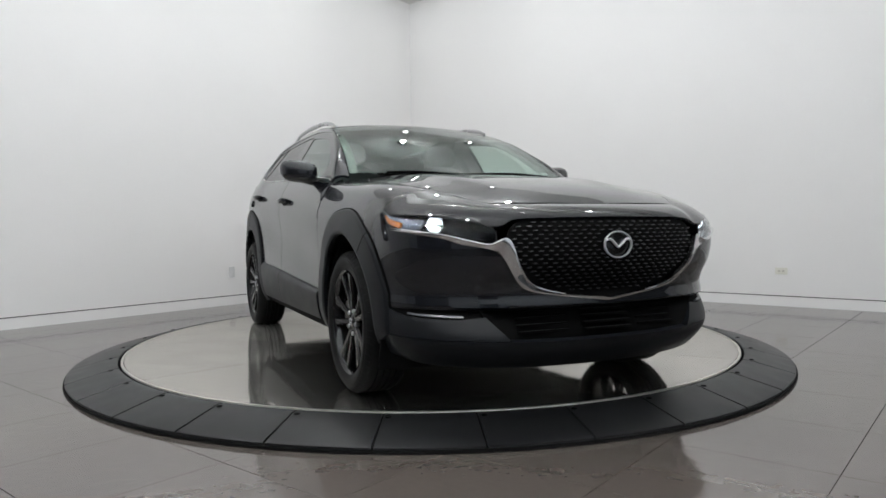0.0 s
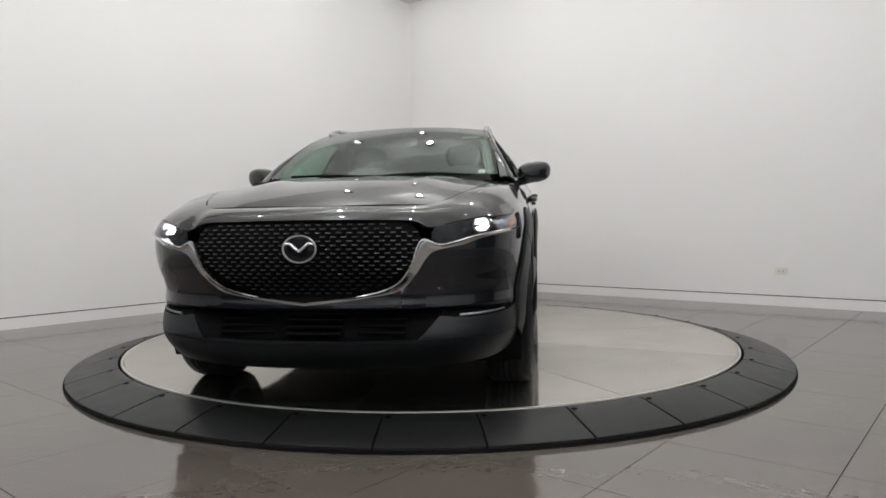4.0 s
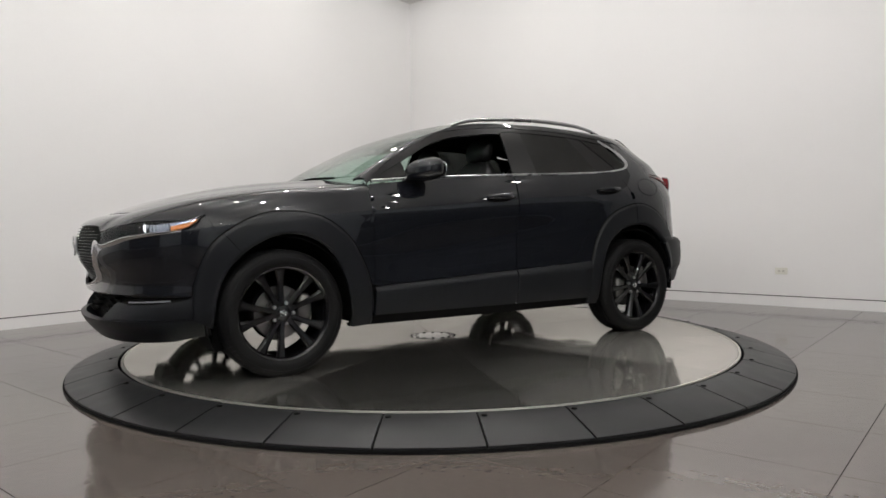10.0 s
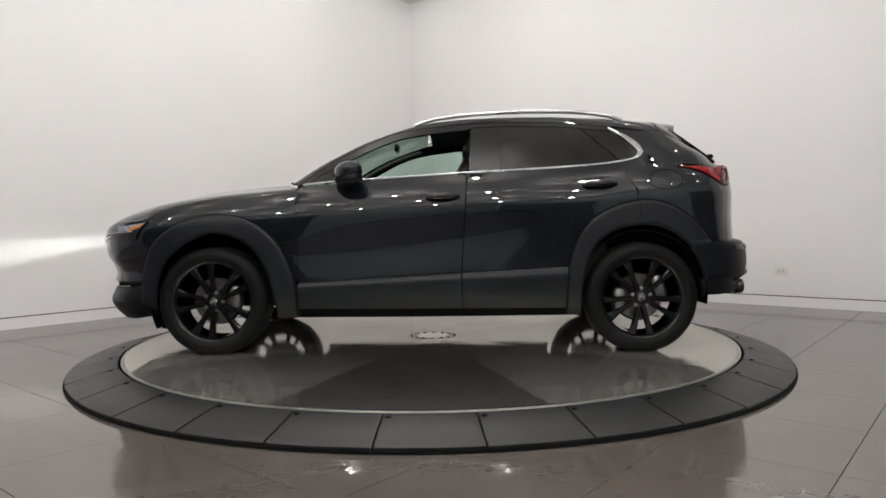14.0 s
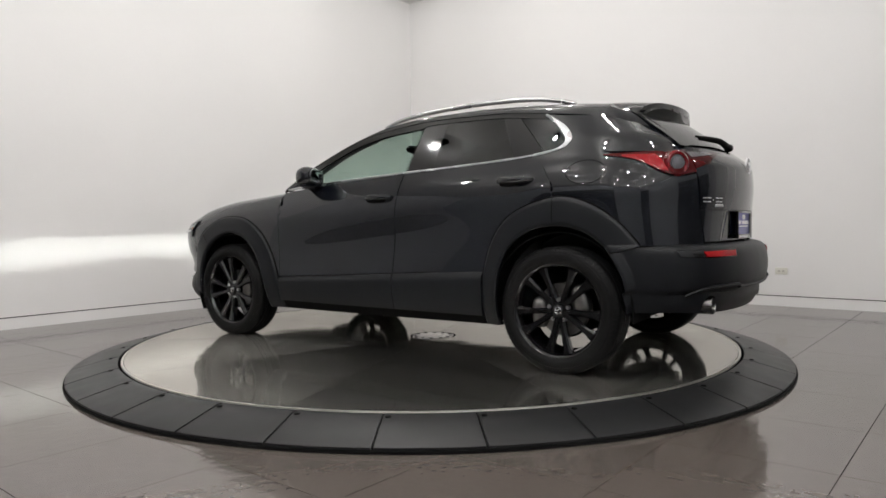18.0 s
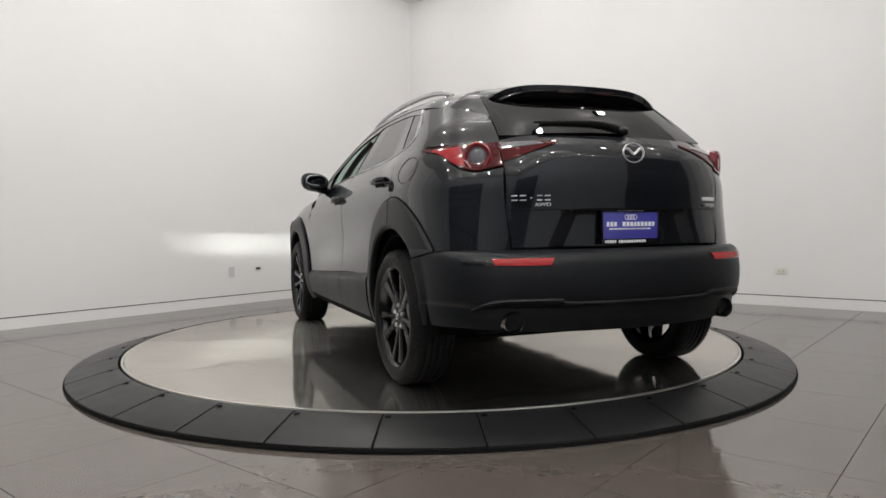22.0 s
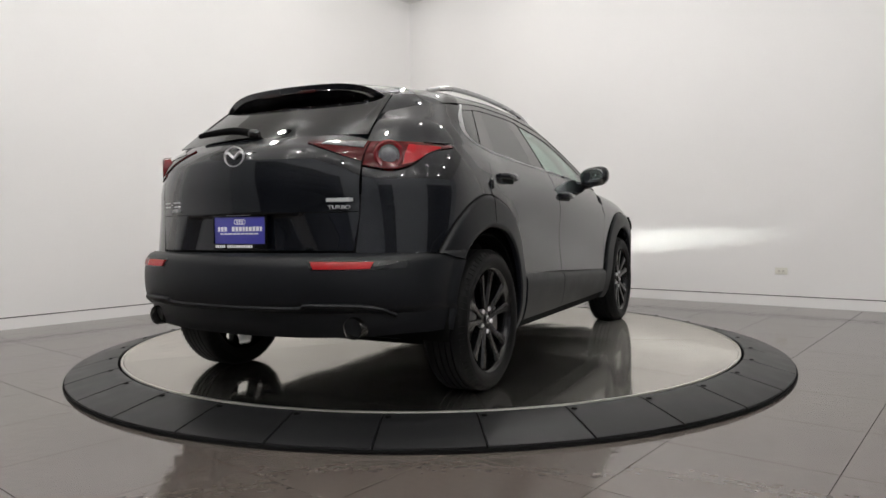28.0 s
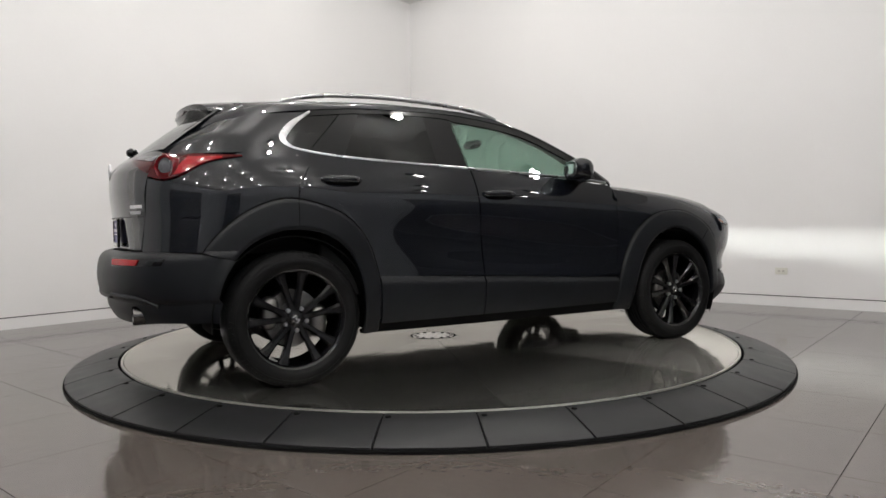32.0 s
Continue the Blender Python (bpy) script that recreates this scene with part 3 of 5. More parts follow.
# ---- body panels ----
SIDES = (1, -1)
DLO_TOP = smooth((0.76, 0.62, 0.44, 0.26, 0.12, -0.10, -0.29, -0.47, -0.85, -1.01, -1.18), (1.06, 1.16, 1.262, 1.347, 1.389, 1.422, 1.438, 1.441, 1.432, 1.416, 1.392))
for s in SIDES:
    # front wing with its rolled-over top
    A = [(0.793, 0.46), (0.85, 0.46), (0.892, 0.585), (0.96, 0.70), (1.05, 0.785), (1.16, 0.835), (1.30, 0.853), (1.44, 0.835), (1.55, 0.79), (1.64, 0.735)]
    B = [(0.793, 0.80), (0.793, 0.92), (0.793, 1.0), (0.87, 0.995), (0.98, 0.985), (1.14, 0.968), (1.30, 0.95), (1.46, 0.925), (1.60, 0.89), (1.715, 0.862)]

    def wing(u, v, A=A, B=B):
        a, b = along(A, u), along(B, u)
        if v <= 0.6:
            c = a + (b - a) * (v / 0.6)
            return side(c.x, c.y)
        t = (v - 0.6) / 0.4
        p0 = side(b.x, b.y)
        p2 = hood(b.x, hood_y(b.x) + 0.004)
        below = side(b.x, b.y - 0.03)
        p1 = p0 + (p0 - below).normalized() * 0.5 * (p2 - p0).length
        p1.z = min(max(p1.z, p0.z + 0.4 * (p2.z - p0.z)), p2.z - 0.004)
        return p0 * (1 - t) ** 2 + p1 * 2 * t * (1 - t) + p2 * t * t
    part("front_wing", shell("front_wing", wing, 44, 26, 0.012, s), PAINT, car)

    A = [(0.7895, 0.452), (0.3, 0.476), (-0.2215, 0.503)]
    B = [(0.7895, 1.036), (0.3, 1.081), (-0.262, 1.112)]
    fdoor = part("front_door", shell("front_door", patch(A, B, side), 24, 28, 0.02, s), PAINT, car, "glossy black front door" + (" with its window rolled down" if s > 0 else ""))
    A = [(-0.2265, 0.503), (-0.5, 0.517), (-0.900, 0.520), (-0.935, 0.62), (-0.985, 0.725), (-1.08, 0.82), (-1.20, 0.88), (-1.307, 0.90)]
    B = [(-0.270, 1.113), (-0.5, 1.123), (-0.75, 1.135), (-0.95, 1.147), (-1.08, 1.155), (-1.172, 1.166), (-1.238, 1.095), (-1.30, 0.99)]
    rdoor = part("rear_door", shell("rear_door", patch(A, B, side), 36, 24, 0.02, s), PAINT, car, "glossy black rear door")
    # lower door cladding, proud of the doors
    A = [(0.7915, 0.292), (0.3, 0.288), (-0.2245, 0.286)]
    B = [(0.7915, 0.446), (0.3, 0.470), (-0.2215, 0.497)]
    prof = lambda u, v: 0.002 + 0.020 * ease(1.0, 0.86, v)
    part("door_cladding", shell("door_cladding", patch(A, B, side), 18, 10, 0.016, s, prof), CLAD, fdoor)
    A = [(-0.2295, 0.286), (-0.5, 0.285), (-0.864, 0.284)]
    B = [(-0.2295, 0.497), (-0.5, 0.511), (-0.876, 0.530)]
    part("door_cladding", shell("door_cladding", patch(A, B, side), 14, 10, 0.016, s, prof), CLAD, rdoor)
    A = [(0.935, 0.225), (0.0, 0.222), (-0.965, 0.225)]
    B = [(0.80, 0.284), (0.0, 0.280), (-0.87, 0.280)]
    part("sill", shell("sill", patch(A, B, side), 24, 4, 0.03, s), UNDER, car)

    # wheel-arch cladding
    A = [(0.93, 0.24), (0.932, 0.31), (0.955, 0.43), (0.995, 0.55), (1.07, 0.665), (1.18, 0.737), (1.31, 0.759), (1.42, 0.732), (1.53, 0.668), (1.61, 0.585), (1.665, 0.46), (1.69, 0.29)]
    B = [(0.7955, 0.24), (0.7955, 0.34), (0.813, 0.46), (0.862, 0.60), (0.952, 0.742), (1.11, 0.85), (1.30, 0.878), (1.45, 0.86), (1.60, 0.79), (1.71, 0.69), (1.775, 0.52), (1.79, 0.34)]
    flare = lambda u, v: 0.013 + 0.015 * (1 - v) ** 0.7 - 0.011 * ease(0.90, 1.0, v) - 0.008 * ease(0.10, 0.0, v)
    part("arch_cladding", shell("arch_cladding", patch(A, B, side), 56, 18, 0.02, s, flare), CLAD, car)
    A = [(-0.962, 0.24), (-0.962, 0.38), (-0.99, 0.54), (-1.055, 0.67), (-1.18, 0.757), (-1.33, 0.781), (-1.44, 0.765), (-1.53, 0.722), (-1.588, 0.672), (-1.616, 0.640)]
    B = [(-0.868, 0.24), (-0.868, 0.38), (-0.882, 0.533), (-0.955, 0.735), (-1.095, 0.868), (-1.33, 0.935), (-1.50, 0.902), (-1.64, 0.815), (-1.737, 0.71), (-1.762, 0.668)]
    part("arch_cladding", shell("arch_cladding", patch(A, B, side), 56, 18, 0.02, s, flare), CLAD, car)

    # dark joint between each arch and the painted panels
    for line in (((0.797, 0.36), (0.813, 0.46), (0.862, 0.60), (0.952, 0.742), (1.11, 0.85), (1.30, 0.878), (1.45, 0.86), (1.60, 0.79), (1.71, 0.69), (1.775, 0.52), (1.785, 0.45)),
                 ((-0.868, 0.30), (-0.868, 0.38), (-0.882, 0.533), (-0.955, 0.735), (-1.095, 0.868), (-1.33, 0.935), (-1.50, 0.902), (-1.64, 0.815), (-1.737, 0.71), (-1.762, 0.668))):
        pts = [side(*along(line, i / 40)) for i in range(41)]
        v_, f_ = tube([(q.x, (q.y + 0.0025) * s, q.z) for q in pts], 0.0044, 6, fine=1)
        part("arch_joint", mesh_of("arch_joint", v_, f_), UNDER, car)
    for (xa, za), (xb, zb) in (((-1.315, 0.783), (-1.312, 0.94)), ((1.545, 0.660), (1.640, 0.77))):
        pts = []
        for i in range(7):
            w_ = i / 6
            p_ = side(xa + (xb - xa) * w_, za + (zb - za) * w_)
            pts.append((p_.x, (p_.y + flare(0, w_) + 0.0002) * s, p_.z))
        v_, f_ = tube(pts, 0.0016, 6, fine=2)
        part("arch_seam", mesh_of("arch_seam", v_, f_), UNDER, car)

    # rear quarter and the pillar behind the quarter window
    A = [fx(-1.310, 0.90), fx(-1.40, 0.89), fx(-1.48, 0.86), fx(-1.59, 0.79), fx(-1.71, 0.69), fx(-1.79, 0.678), ry(0.73, 0.678), ry(0.65, 0.678), ry(0.566, 0.678)]
    B = [fx(-1.304, 0.988), fx(-1.241, 1.095), fx(-1.176, 1.168), fx(-1.38, 1.1643), fx(-1.56, 1.1595), fx(-1.71, 1.112), ry(0.742, 1.043), ry(0.682, 1.020), ry(0.582, 1.038)]
    part("rear_quarter", shell("rear_quarter", patch(A, B), 44, 26, 0.014, s), PAINT, car)
    A = [(-1.183, 1.170), (-1.29, 1.186), (-1.345, 1.222), (-1.35, 1.262), (-1.29, 1.322), (-1.17, 1.402)]
    B = [(-1.95, 1.152), (-1.935, 1.172), (-1.885, 1.205), (-1.80, 1.258), (-1.69, 1.312), (-1.50, 1.368)]
    part("rear_pillar", shell("rear_pillar", patch(A, B, side), 26, 26, 0.014, s), PAINT, car)
    # roof side rail from the windscreen foot to the tail
    A = [(0.80, 1.042), (0.64, 1.174), (0.45, 1.279), (0.26, 1.368), (0.12, 1.408), (-0.10, 1.440), (-0.29, 1.456), (-0.47, 1.459), (-0.85, 1.450), (-1.10, 1.424), (-1.35, 1.39), (-1.52, 1.36)]

    def rail(u, v, A=A):
        a = along(A, u)
        p0 = side(a.x, a.y)
        x2 = a.x + 0.05 * ease(0.2, 0.8, a.x)
        p2 = roof(x2, edge_y(x2) + 0.002)
        below = side(a.x, a.y - 0.03)
        p1 = p0 + (p0 - below).normalized() * 0.55 * (p2 - p0).length
        return p0 * (1 - v) ** 2 + p1 * 2 * v * (1 - v) + p2 * v * v
    part("roof_side", shell("roof_side", rail, 48, 6, 0.014, s), PAINT, car)
    # black pillar trim and panes
    inner = 0.008

    def strip(x0, x1, x2, x3):
        """Between the belt (x0 to x1) and the top of the windows (x2 to x3), all on the flank."""
        def fn(u, v):
            xb, xt = x0 + (x1 - x0) * u, x2 + (x3 - x2) * u
            zb, zt = belt_z(xb) + 0.006, DLO_TOP(xt)
            return side(xb + (xt - xb) * v, zb + (zt - zb) * v) - Vector((0, inner, 0))
        return fn
    def band(u, v):
        x = 0.77 - (0.77 + 1.19) * u
        low = -0.012 - 0.016 * ease(-0.32, -0.27, x) * ease(0.70, 0.55, x)
        z = DLO_TOP(x) + low + (0.022 - low) * v
        return side(x, z) - Vector((0, 0.004, 0))
    part("window_frame", shell("window_frame", band, 60, 3, 0.012, s), GLOSS, car)
    part("pillar_trim", shell("pillar_trim", strip(-0.275, -0.475, -0.30, -0.47), 6, 12, 0.012, s), GLOSS, car)
    part("mirror_triangle", shell("mirror_triangle", strip(0.74, 0.52, 0.745, 0.54), 6, 6, 0.012, s), GLOSS, car)
    if s < 0:
        part("window", shell("window", strip(0.525, -0.275, 0.545, -0.30), 26, 12, 0.004, s), PANE, fdoor, "clear side window, closed")
    part("window", shell("window", strip(-0.475, -1.035, -0.47, -0.875), 16, 12, 0.004, s), PANE_DARK, rdoor, "dark tinted rear side window")
    part("window_divider", shell("window_divider", strip(-1.030, -1.215, -0.870, -0.985), 6, 12, 0.012, s), GLOSS, rdoor)
    A = [(-1.215, 1.180), (-1.26, 1.187), (-1.31, 1.200), (-1.338, 1.235)]
    B = [(-0.985, 1.415), (-1.07, 1.407), (-1.17, 1.39), (-1.30, 1.308)]
    qw = lambda u, v, A=A, B=B: patch(A, B, side)(u, v) - Vector((0, inner, 0))
    part("quarter_window", shell("quarter_window", qw, 14, 12, 0.004, s), PANE_DARK, car, "dark tinted quarter window")
    for xa, za, xb, zb in ((-1.217, 1.184, -0.988, 1.414), (-0.268, 1.125, -0.292, 1.43)):
        pts = [side(xa + (xb - xa) * k / 8, za + (zb - za) * k / 8) for k in range(9)]
        v_, f_ = tube([(q.x, (q.y - inner + 0.0005) * s, q.z) for q in pts], 0.0025, 6, fine=1)
        part("window_seam", mesh_of("window_seam", v_, f_), UNDER, car)
    # bright trim along the belt and round the quarter window
    L1 = [(0.765, 1.058), (0.5, 1.080), (0.25, 1.094), (0.0, 1.107), (-0.3, 1.122), (-0.6, 1.134), (-0.9, 1.149), (-1.10, 1.163), (-1.22, 1.178), (-1.305, 1.197), (-1.345, 1.232), (-1.335, 1.272), (-1.27, 1.338), (-1.17, 1.405)]
    wd = lambda u: 0.0055 + 0.012 * ease(0.68, 0.80, u) * ease(1.0, 0.86, u)

    def chrome(u, v):
        a, b = along(L1, u), along(L1, min(u + 0.01, 1)) - along(L1, max(u - 0.01, 0))
        n = Vector((-b.y, b.x)).normalized()
        c = a + n * (v - 0.5) * 2 * wd(u)
        return side(c.x, c.y)
    part("window_trim", shell("window_trim", chrome, 90, 2, 0.010, s, lambda u, v: 0.002 + 0.003 * (1 - abs(2 * v - 1))), SATIN, car, "bright satin window trim strip")
    # tail lamps
    A = [fx(-1.56, 1.139), fx(-1.70, 1.113), ry(0.738, 1.050), ry(0.682, 1.028), ry(0.582, 1.046)]
    B = [fx(-1.56, 1.143), fx(-1.70, 1.146), ry(0.722, 1.150), ry(0.672, 1.150), ry(0.582, 1.148)]
    lamp = part("tail_lamp", shell("tail_lamp", patch(A, B), 40, 10, 0.03, s, lambda u, v: 0.006), RED_DARK, car, "red rear lamp with a round grey lens")
    A = [fx(-1.65, 1.127), fx(-1.73, 1.104), ry(0.745, 1.062), ry(0.712, 1.046)]
    B = [fx(-1.65, 1.134), fx(-1.73, 1.134), ry(0.735, 1.134), ry(0.705, 1.136)]
    part("light_band", shell("light_band", patch(A, B), 12, 4, 0.006, s, lambda u, v: 0.0085), RED, lamp, "red light band")
    A = [ry(0.578, 1.062), ry(0.52, 1.082), ry(0.44, 1.112), ry(0.335, 1.148)]
    B = [ry(0.578, 1.150), ry(0.52, 1.151), ry(0.44, 1.153), ry(0.335, 1.156)]
    part("tail_lamp", shell("tail_lamp", patch(A, B), 16, 6, 0.02, s, lambda u, v: 0.006), RED_DARK, car, "dark red inner rear lamp")
    c = on(*ry(0.664, 1.088))
    nrm = Matrix.Translation((c.x, c.y * s, c.z)) @ Vector((-0.77, 0.64 * s, 0.0)).to_track_quat("Z", "Y").to_matrix().to_4x4()
    v_, f_ = lathe([(0.043, 0.008), (0.045, 0.018), (0.056, 0.022), (0.065, 0.014), (0.068, -0.02)], 40, m=nrm)
    part("lamp_ring", mesh_of("lamp_ring", v_, f_), RED_RING, lamp)
    v_, f_ = lathe([(0.0, 0.020), (0.020, 0.019), (0.034, 0.015), (0.036, 0.010), (0.044, 0.010), (0.046, 0.0)], 36, m=nrm)
    part("lens", mesh_of("lens", v_, f_), GREY_LENS, lamp, "round grey lens")
    A = [ry(0.57, 1.118), ry(0.40, 1.138)]
    B = [ry(0.57, 1.146), ry(0.42, 1.150)]
    part("reverse_lens", shell("reverse_lens", patch(A, B), 8, 3, 0.006, s, lambda u, v: 0.009), GREY_LENS, lamp, "pale grey reversing lamp lens")
    # rear bumper half
    A = [fx(-1.69, 0.346), fx(-1.74, 0.346), fx(-1.81, 0.346), ry(0.735, 0.348), ry(0.62, 0.340), ry(0.40, 0.330), ry(0.0, 0.325)]
    B = [fx(-1.617, 0.636), fx(-1.70, 0.656), fx(-1.79, 0.668), ry(0.735, 0.673), ry(0.62, 0.674), ry(0.40, 0.675), ry(0.0, 0.675)]
    if s > 0:
        bump_ = part("rear_bumper", shell("rear_bumper", both(patch(A, B)), 96, 36, 0.02, 1, lambda u, v: 0.008 + 0.018 * ease(0.13, 0.0, min(u, 1 - u) * 2)), CLAD, car, "matt black plastic rear bumper")
    A = [ry(0.80, 0.618), ry(0.65, 0.612)]
    B = [ry(0.81, 0.655), ry(0.66, 0.652)]
    part("reflector_recess", shell("reflector_recess", patch([ry(0.765, 0.620), ry(0.60, 0.612), ry(0.425, 0.612)], [ry(0.77, 0.648), ry(0.60, 0.648), ry(0.405, 0.648)]), 16, 3, 0.01, s, lambda u, v: 0.0115), GLOSS, bump_)
    part("reflector", shell("reflector", patch([ry(0.655, 0.618), ry(0.55, 0.616), ry(0.438, 0.616)], [ry(0.665, 0.642), ry(0.55, 0.643), ry(0.42, 0.643)]), 14, 3, 0.01, s, lambda u, v: 0.016), RED_REF, bump_, "bright red rear reflector strip")
    # exhaust tip
    m = pose(-2.014, 0.578 * s, 0.374, 0, -90, 0)
    v_, f_ = lathe([(0.030, -0.08), (0.040, -0.05), (0.042, 0.030), (0.045, 0.034), (0.047, 0.030), (0.046, -0.09)], 32, m=m)
    ex = part("exhaust_tip", mesh_of("exhaust_tip", v_, f_), TIP, car, "round dark chrome exhaust tip")
    v_, f_ = lathe([(0.0, -0.04), (0.041, -0.04)], 24, m=m)
    part("pipe_inside", mesh_of("pipe_inside", v_, f_), UNDER, ex)

    # front bumper half, painted part
    A = [fx(1.75, 0.452), fx(1.775, 0.452), fx(1.80, 0.451), fx(1.86, 0.45), fy(0.74, 0.452), fy(0.63, 0.450), fy(0.54, 0.450), fy(0.48, 0.450), fy(0.43, 0.450), fy(0.36, 0.450), fy(0.25, 0.450), fy(0.125, 0.450), fy(0.0, 0.450)]
    B = [fx(1.643, 0.737), fx(1.678, 0.796), fx(1.713, 0.853), fx(1.80, 0.789), fy(0.74, 0.757), fy(0.66, 0.728), fy(0.56, 0.700), fy(0.495, 0.688), fy(0.452, 0.61), fy(0.375, 0.546), fy(0.26, 0.513), fy(0.13, 0.490), fy(0.0, 0.476)]
    if s > 0:
        part("front_bumper", shell("front_bumper", both(patch(A, B)), 156, 24, 0.014), PAINT, car, "glossy black front bumper")
    # lower lip and side cladding
    A = [fx(1.69, 0.25), fx(1.82, 0.232), fy(0.72, 0.222), fy(0.50, 0.212), fy(0.25, 0.208), fy(0.0, 0.208)]
    B = [fx(1.70, 0.338), fx(1.83, 0.335), fy(0.72, 0.332), fy(0.50, 0.326), fy(0.25, 0.322), fy(0.0, 0.322)]
    if s > 0:
        part("front_lip", shell("front_lip", both(patch(A, B)), 72, 10, 0.03, 1, lambda u, v: 0.006), CLAD, car)
    A = [fx(1.70, 0.340), fx(1.83, 0.337), fy(0.72, 0.334), fy(0.60, 0.331), fy(0.455, 0.327)]
    B = [fx(1.775, 0.449), fx(1.86, 0.424), fy(0.72, 0.412), fy(0.63, 0.410), fy(0.535, 0.418)]
    cl = part("bumper_cladding", shell("bumper_cladding", patch(A, B), 30, 10, 0.03, s, lambda u, v: 0.006), CLAD, car)
    A = [fx(1.775, 0.440), fx(1.86, 0.420), fy(0.72, 0.408), fy(0.63, 0.405), fy(0.535, 0.408)]
    B = [fx(1.775, 0.452), fx(1.86, 0.450), fy(0.72, 0.450), fy(0.63, 0.450), fy(0.535, 0.450)]
    part("bumper_recess", shell("bumper_recess", patch(A, B), 24, 4, 0.02, s, lambda u, v: -0.006), UNDER, cl)
    A, B = [fx(1.88, 0.428), fy(0.74, 0.422), fy(0.615, 0.416)], [fx(1.88, 0.436), fy(0.74, 0.430), fy(0.615, 0.424)]
    part("bumper_insert", shell("bumper_insert", patch(A, B), 10, 2, 0.01, s, lambda u, v: 0.006), INSERT, cl, "slim silver bumper insert")
    # nose strip over grille and lamps
    A = [fx(1.716, 0.862), fx(1.80, 0.840), fy(0.70, 0.828), fy(0.60, 0.800), fy(0.51, 0.786), fy(0.44, 0.812), fy(0.25, 0.818), fy(0.0, 0.820)]
    HB = [(1.716, hood_y(1.716) + 0.002), (1.79, hood_y(1.79)), (1.90, 0.566), (1.965, 0.53), (2.01, 0.49), (2.035, 0.42), (2.062, 0.22), (2.068, 0.0)]

    def nose(u, v, A=A, HB=HB):
        a, b = along(A, u), along(HB, u)
        p0, p2 = on(*a), hood(b.x, b.y)
        p1 = (p0 + p2) / 2 + Vector((0.02, 0.012, 0.016))
        q0 = side(1.715, 0.862)
        q1 = q0 + (q0 - side(1.715, 0.832)).normalized() * 0.5 * (p2 - p0).length
        k = ease(0.0, 0.3, u)
        p1 = (q1 + p0 - q0) * (1 - k) + p1 * k
        p1.z = min(p1.z, p2.z - 0.004 * (1 - k))
        return p0 * (1 - v) ** 2 + p1 * 2 * v * (1 - v) + p2 * v * v
    if s > 0:
        part("nose_panel", shell("nose_panel", both(nose), 80, 10, 0.012), PAINT, car)
    # headlamp: dark bowl, projector, amber side light, clear lens
    A = [fx(1.715, 0.856), fx(1.80, 0.793), fy(0.74, 0.762), fy(0.66, 0.736), fy(0.58, 0.722), fy(0.525, 0.718)]
    B = [fx(1.713, 0.862), fx(1.80, 0.838), fy(0.74, 0.826), fy(0.66, 0.812), fy(0.58, 0.796), fy(0.525, 0.772)]

    def bowl(u, v, A=A, B=B):
        p = patch(A, B)(u, v)
        k = ease(0.32, 0.40, u)
        edge = clamp(min(u / 0.1, (1 - u) / 0.06)) * clamp(min(v, 1 - v) / 0.12)
        return p - Vector((edge * (0.02 + 0.20 * k), edge * 0.03 * (1 - k), 0))
    hl = part("headlamp", shell("headlamp", bowl, 36, 12, 0.006, s), GLOSS, car, "slim headlamp, lit, with amber side marker")
    part("lens", shell("lens", patch(A, B), 30, 8, 0.003, s, lambda u, v: 0.002), LENS, hl, "clear lens")
    A2, B2 = [fx(1.752, 0.836), fx(1.80, 0.805), fx(1.875, 0.785)], [fx(1.752, 0.842), fx(1.80, 0.823), fx(1.875, 0.806)]
    part("side_marker", shell("side_marker", patch(A2, B2), 10, 4, 0.01, s, lambda u, v: -0.006), AMBER, hl, "amber side marker")
    pm = Matrix.Translation((1.955, 0.702 * s, 0.794)) @ Vector((1, 0.12 * s, -0.01)).to_track_quat("Z", "Y").to_matrix().to_4x4()
    v_, f_ = lathe([(0.031, -0.004), (0.033, 0.026), (0.037, 0.026), (0.040, -0.012)], 30, m=pm)
    part("projector_ring", mesh_of("projector_ring", v_, f_), CHROME, hl)
    v_, f_ = lathe([(0.030, -0.042), (0.0315, -0.004), (0.034, -0.004), (0.034, -0.042)], 30, m=pm)
    part("projector_tube", mesh_of("projector_tube", v_, f_), UNDER, hl)
    v_, f_ = lathe([(0.0, 0.012), (0.012, 0.010), (0.022, 0.005), (0.0305, -0.004)], 30, m=pm)
    part("projector_glass", mesh_of("projector_glass", v_, f_), LENS, hl, "clear domed lens")
    ye, ze, xe, xf = 0.702 * s, 0.7905, 1.925, 1.965
    # two glowing halves of the projector above and below its slit
    for up, z0 in ((1, ze + 0.003), (-1, ze - 0.010)):
        ring_ = []
        for i in range(13):
            a = math.pi * (i / 12 - 0.5)
            zz = z0 + up * (0.794 + up * 0.029 - z0) * up * math.cos(a) * 0.96
            half = math.sqrt(max(0.0295 ** 2 - (zz - 0.794) ** 2, 0.0)) if abs(a) < 1.55 else math.sqrt(0.0295 ** 2 - (z0 - 0.794) ** 2)
            ring_.append((math.copysign(half, a) if i != 6 else 0.0, zz))
        verts = [(xf - 0.001 - d, ye + y_, z_) for d in (0.0, 0.004) for y_, z_ in ring_]
        faces = [list(range(13)), list(range(25, 12, -1))] + [[i, 13 + i, 13 + (i + 1) % 13, (i + 1) % 13] for i in range(13)]
        part("projector", mesh_of("projector", verts, faces, smooth=False), BEAM, hl, "glowing projector lens")
    part("beam_source", box_mesh("beam_source", (xe - 0.002, ye - 0.018, ze - 0.00135), (xe, ye + 0.018, ze - 0.0004)), BEAM_LINE, hl, "bright light source")
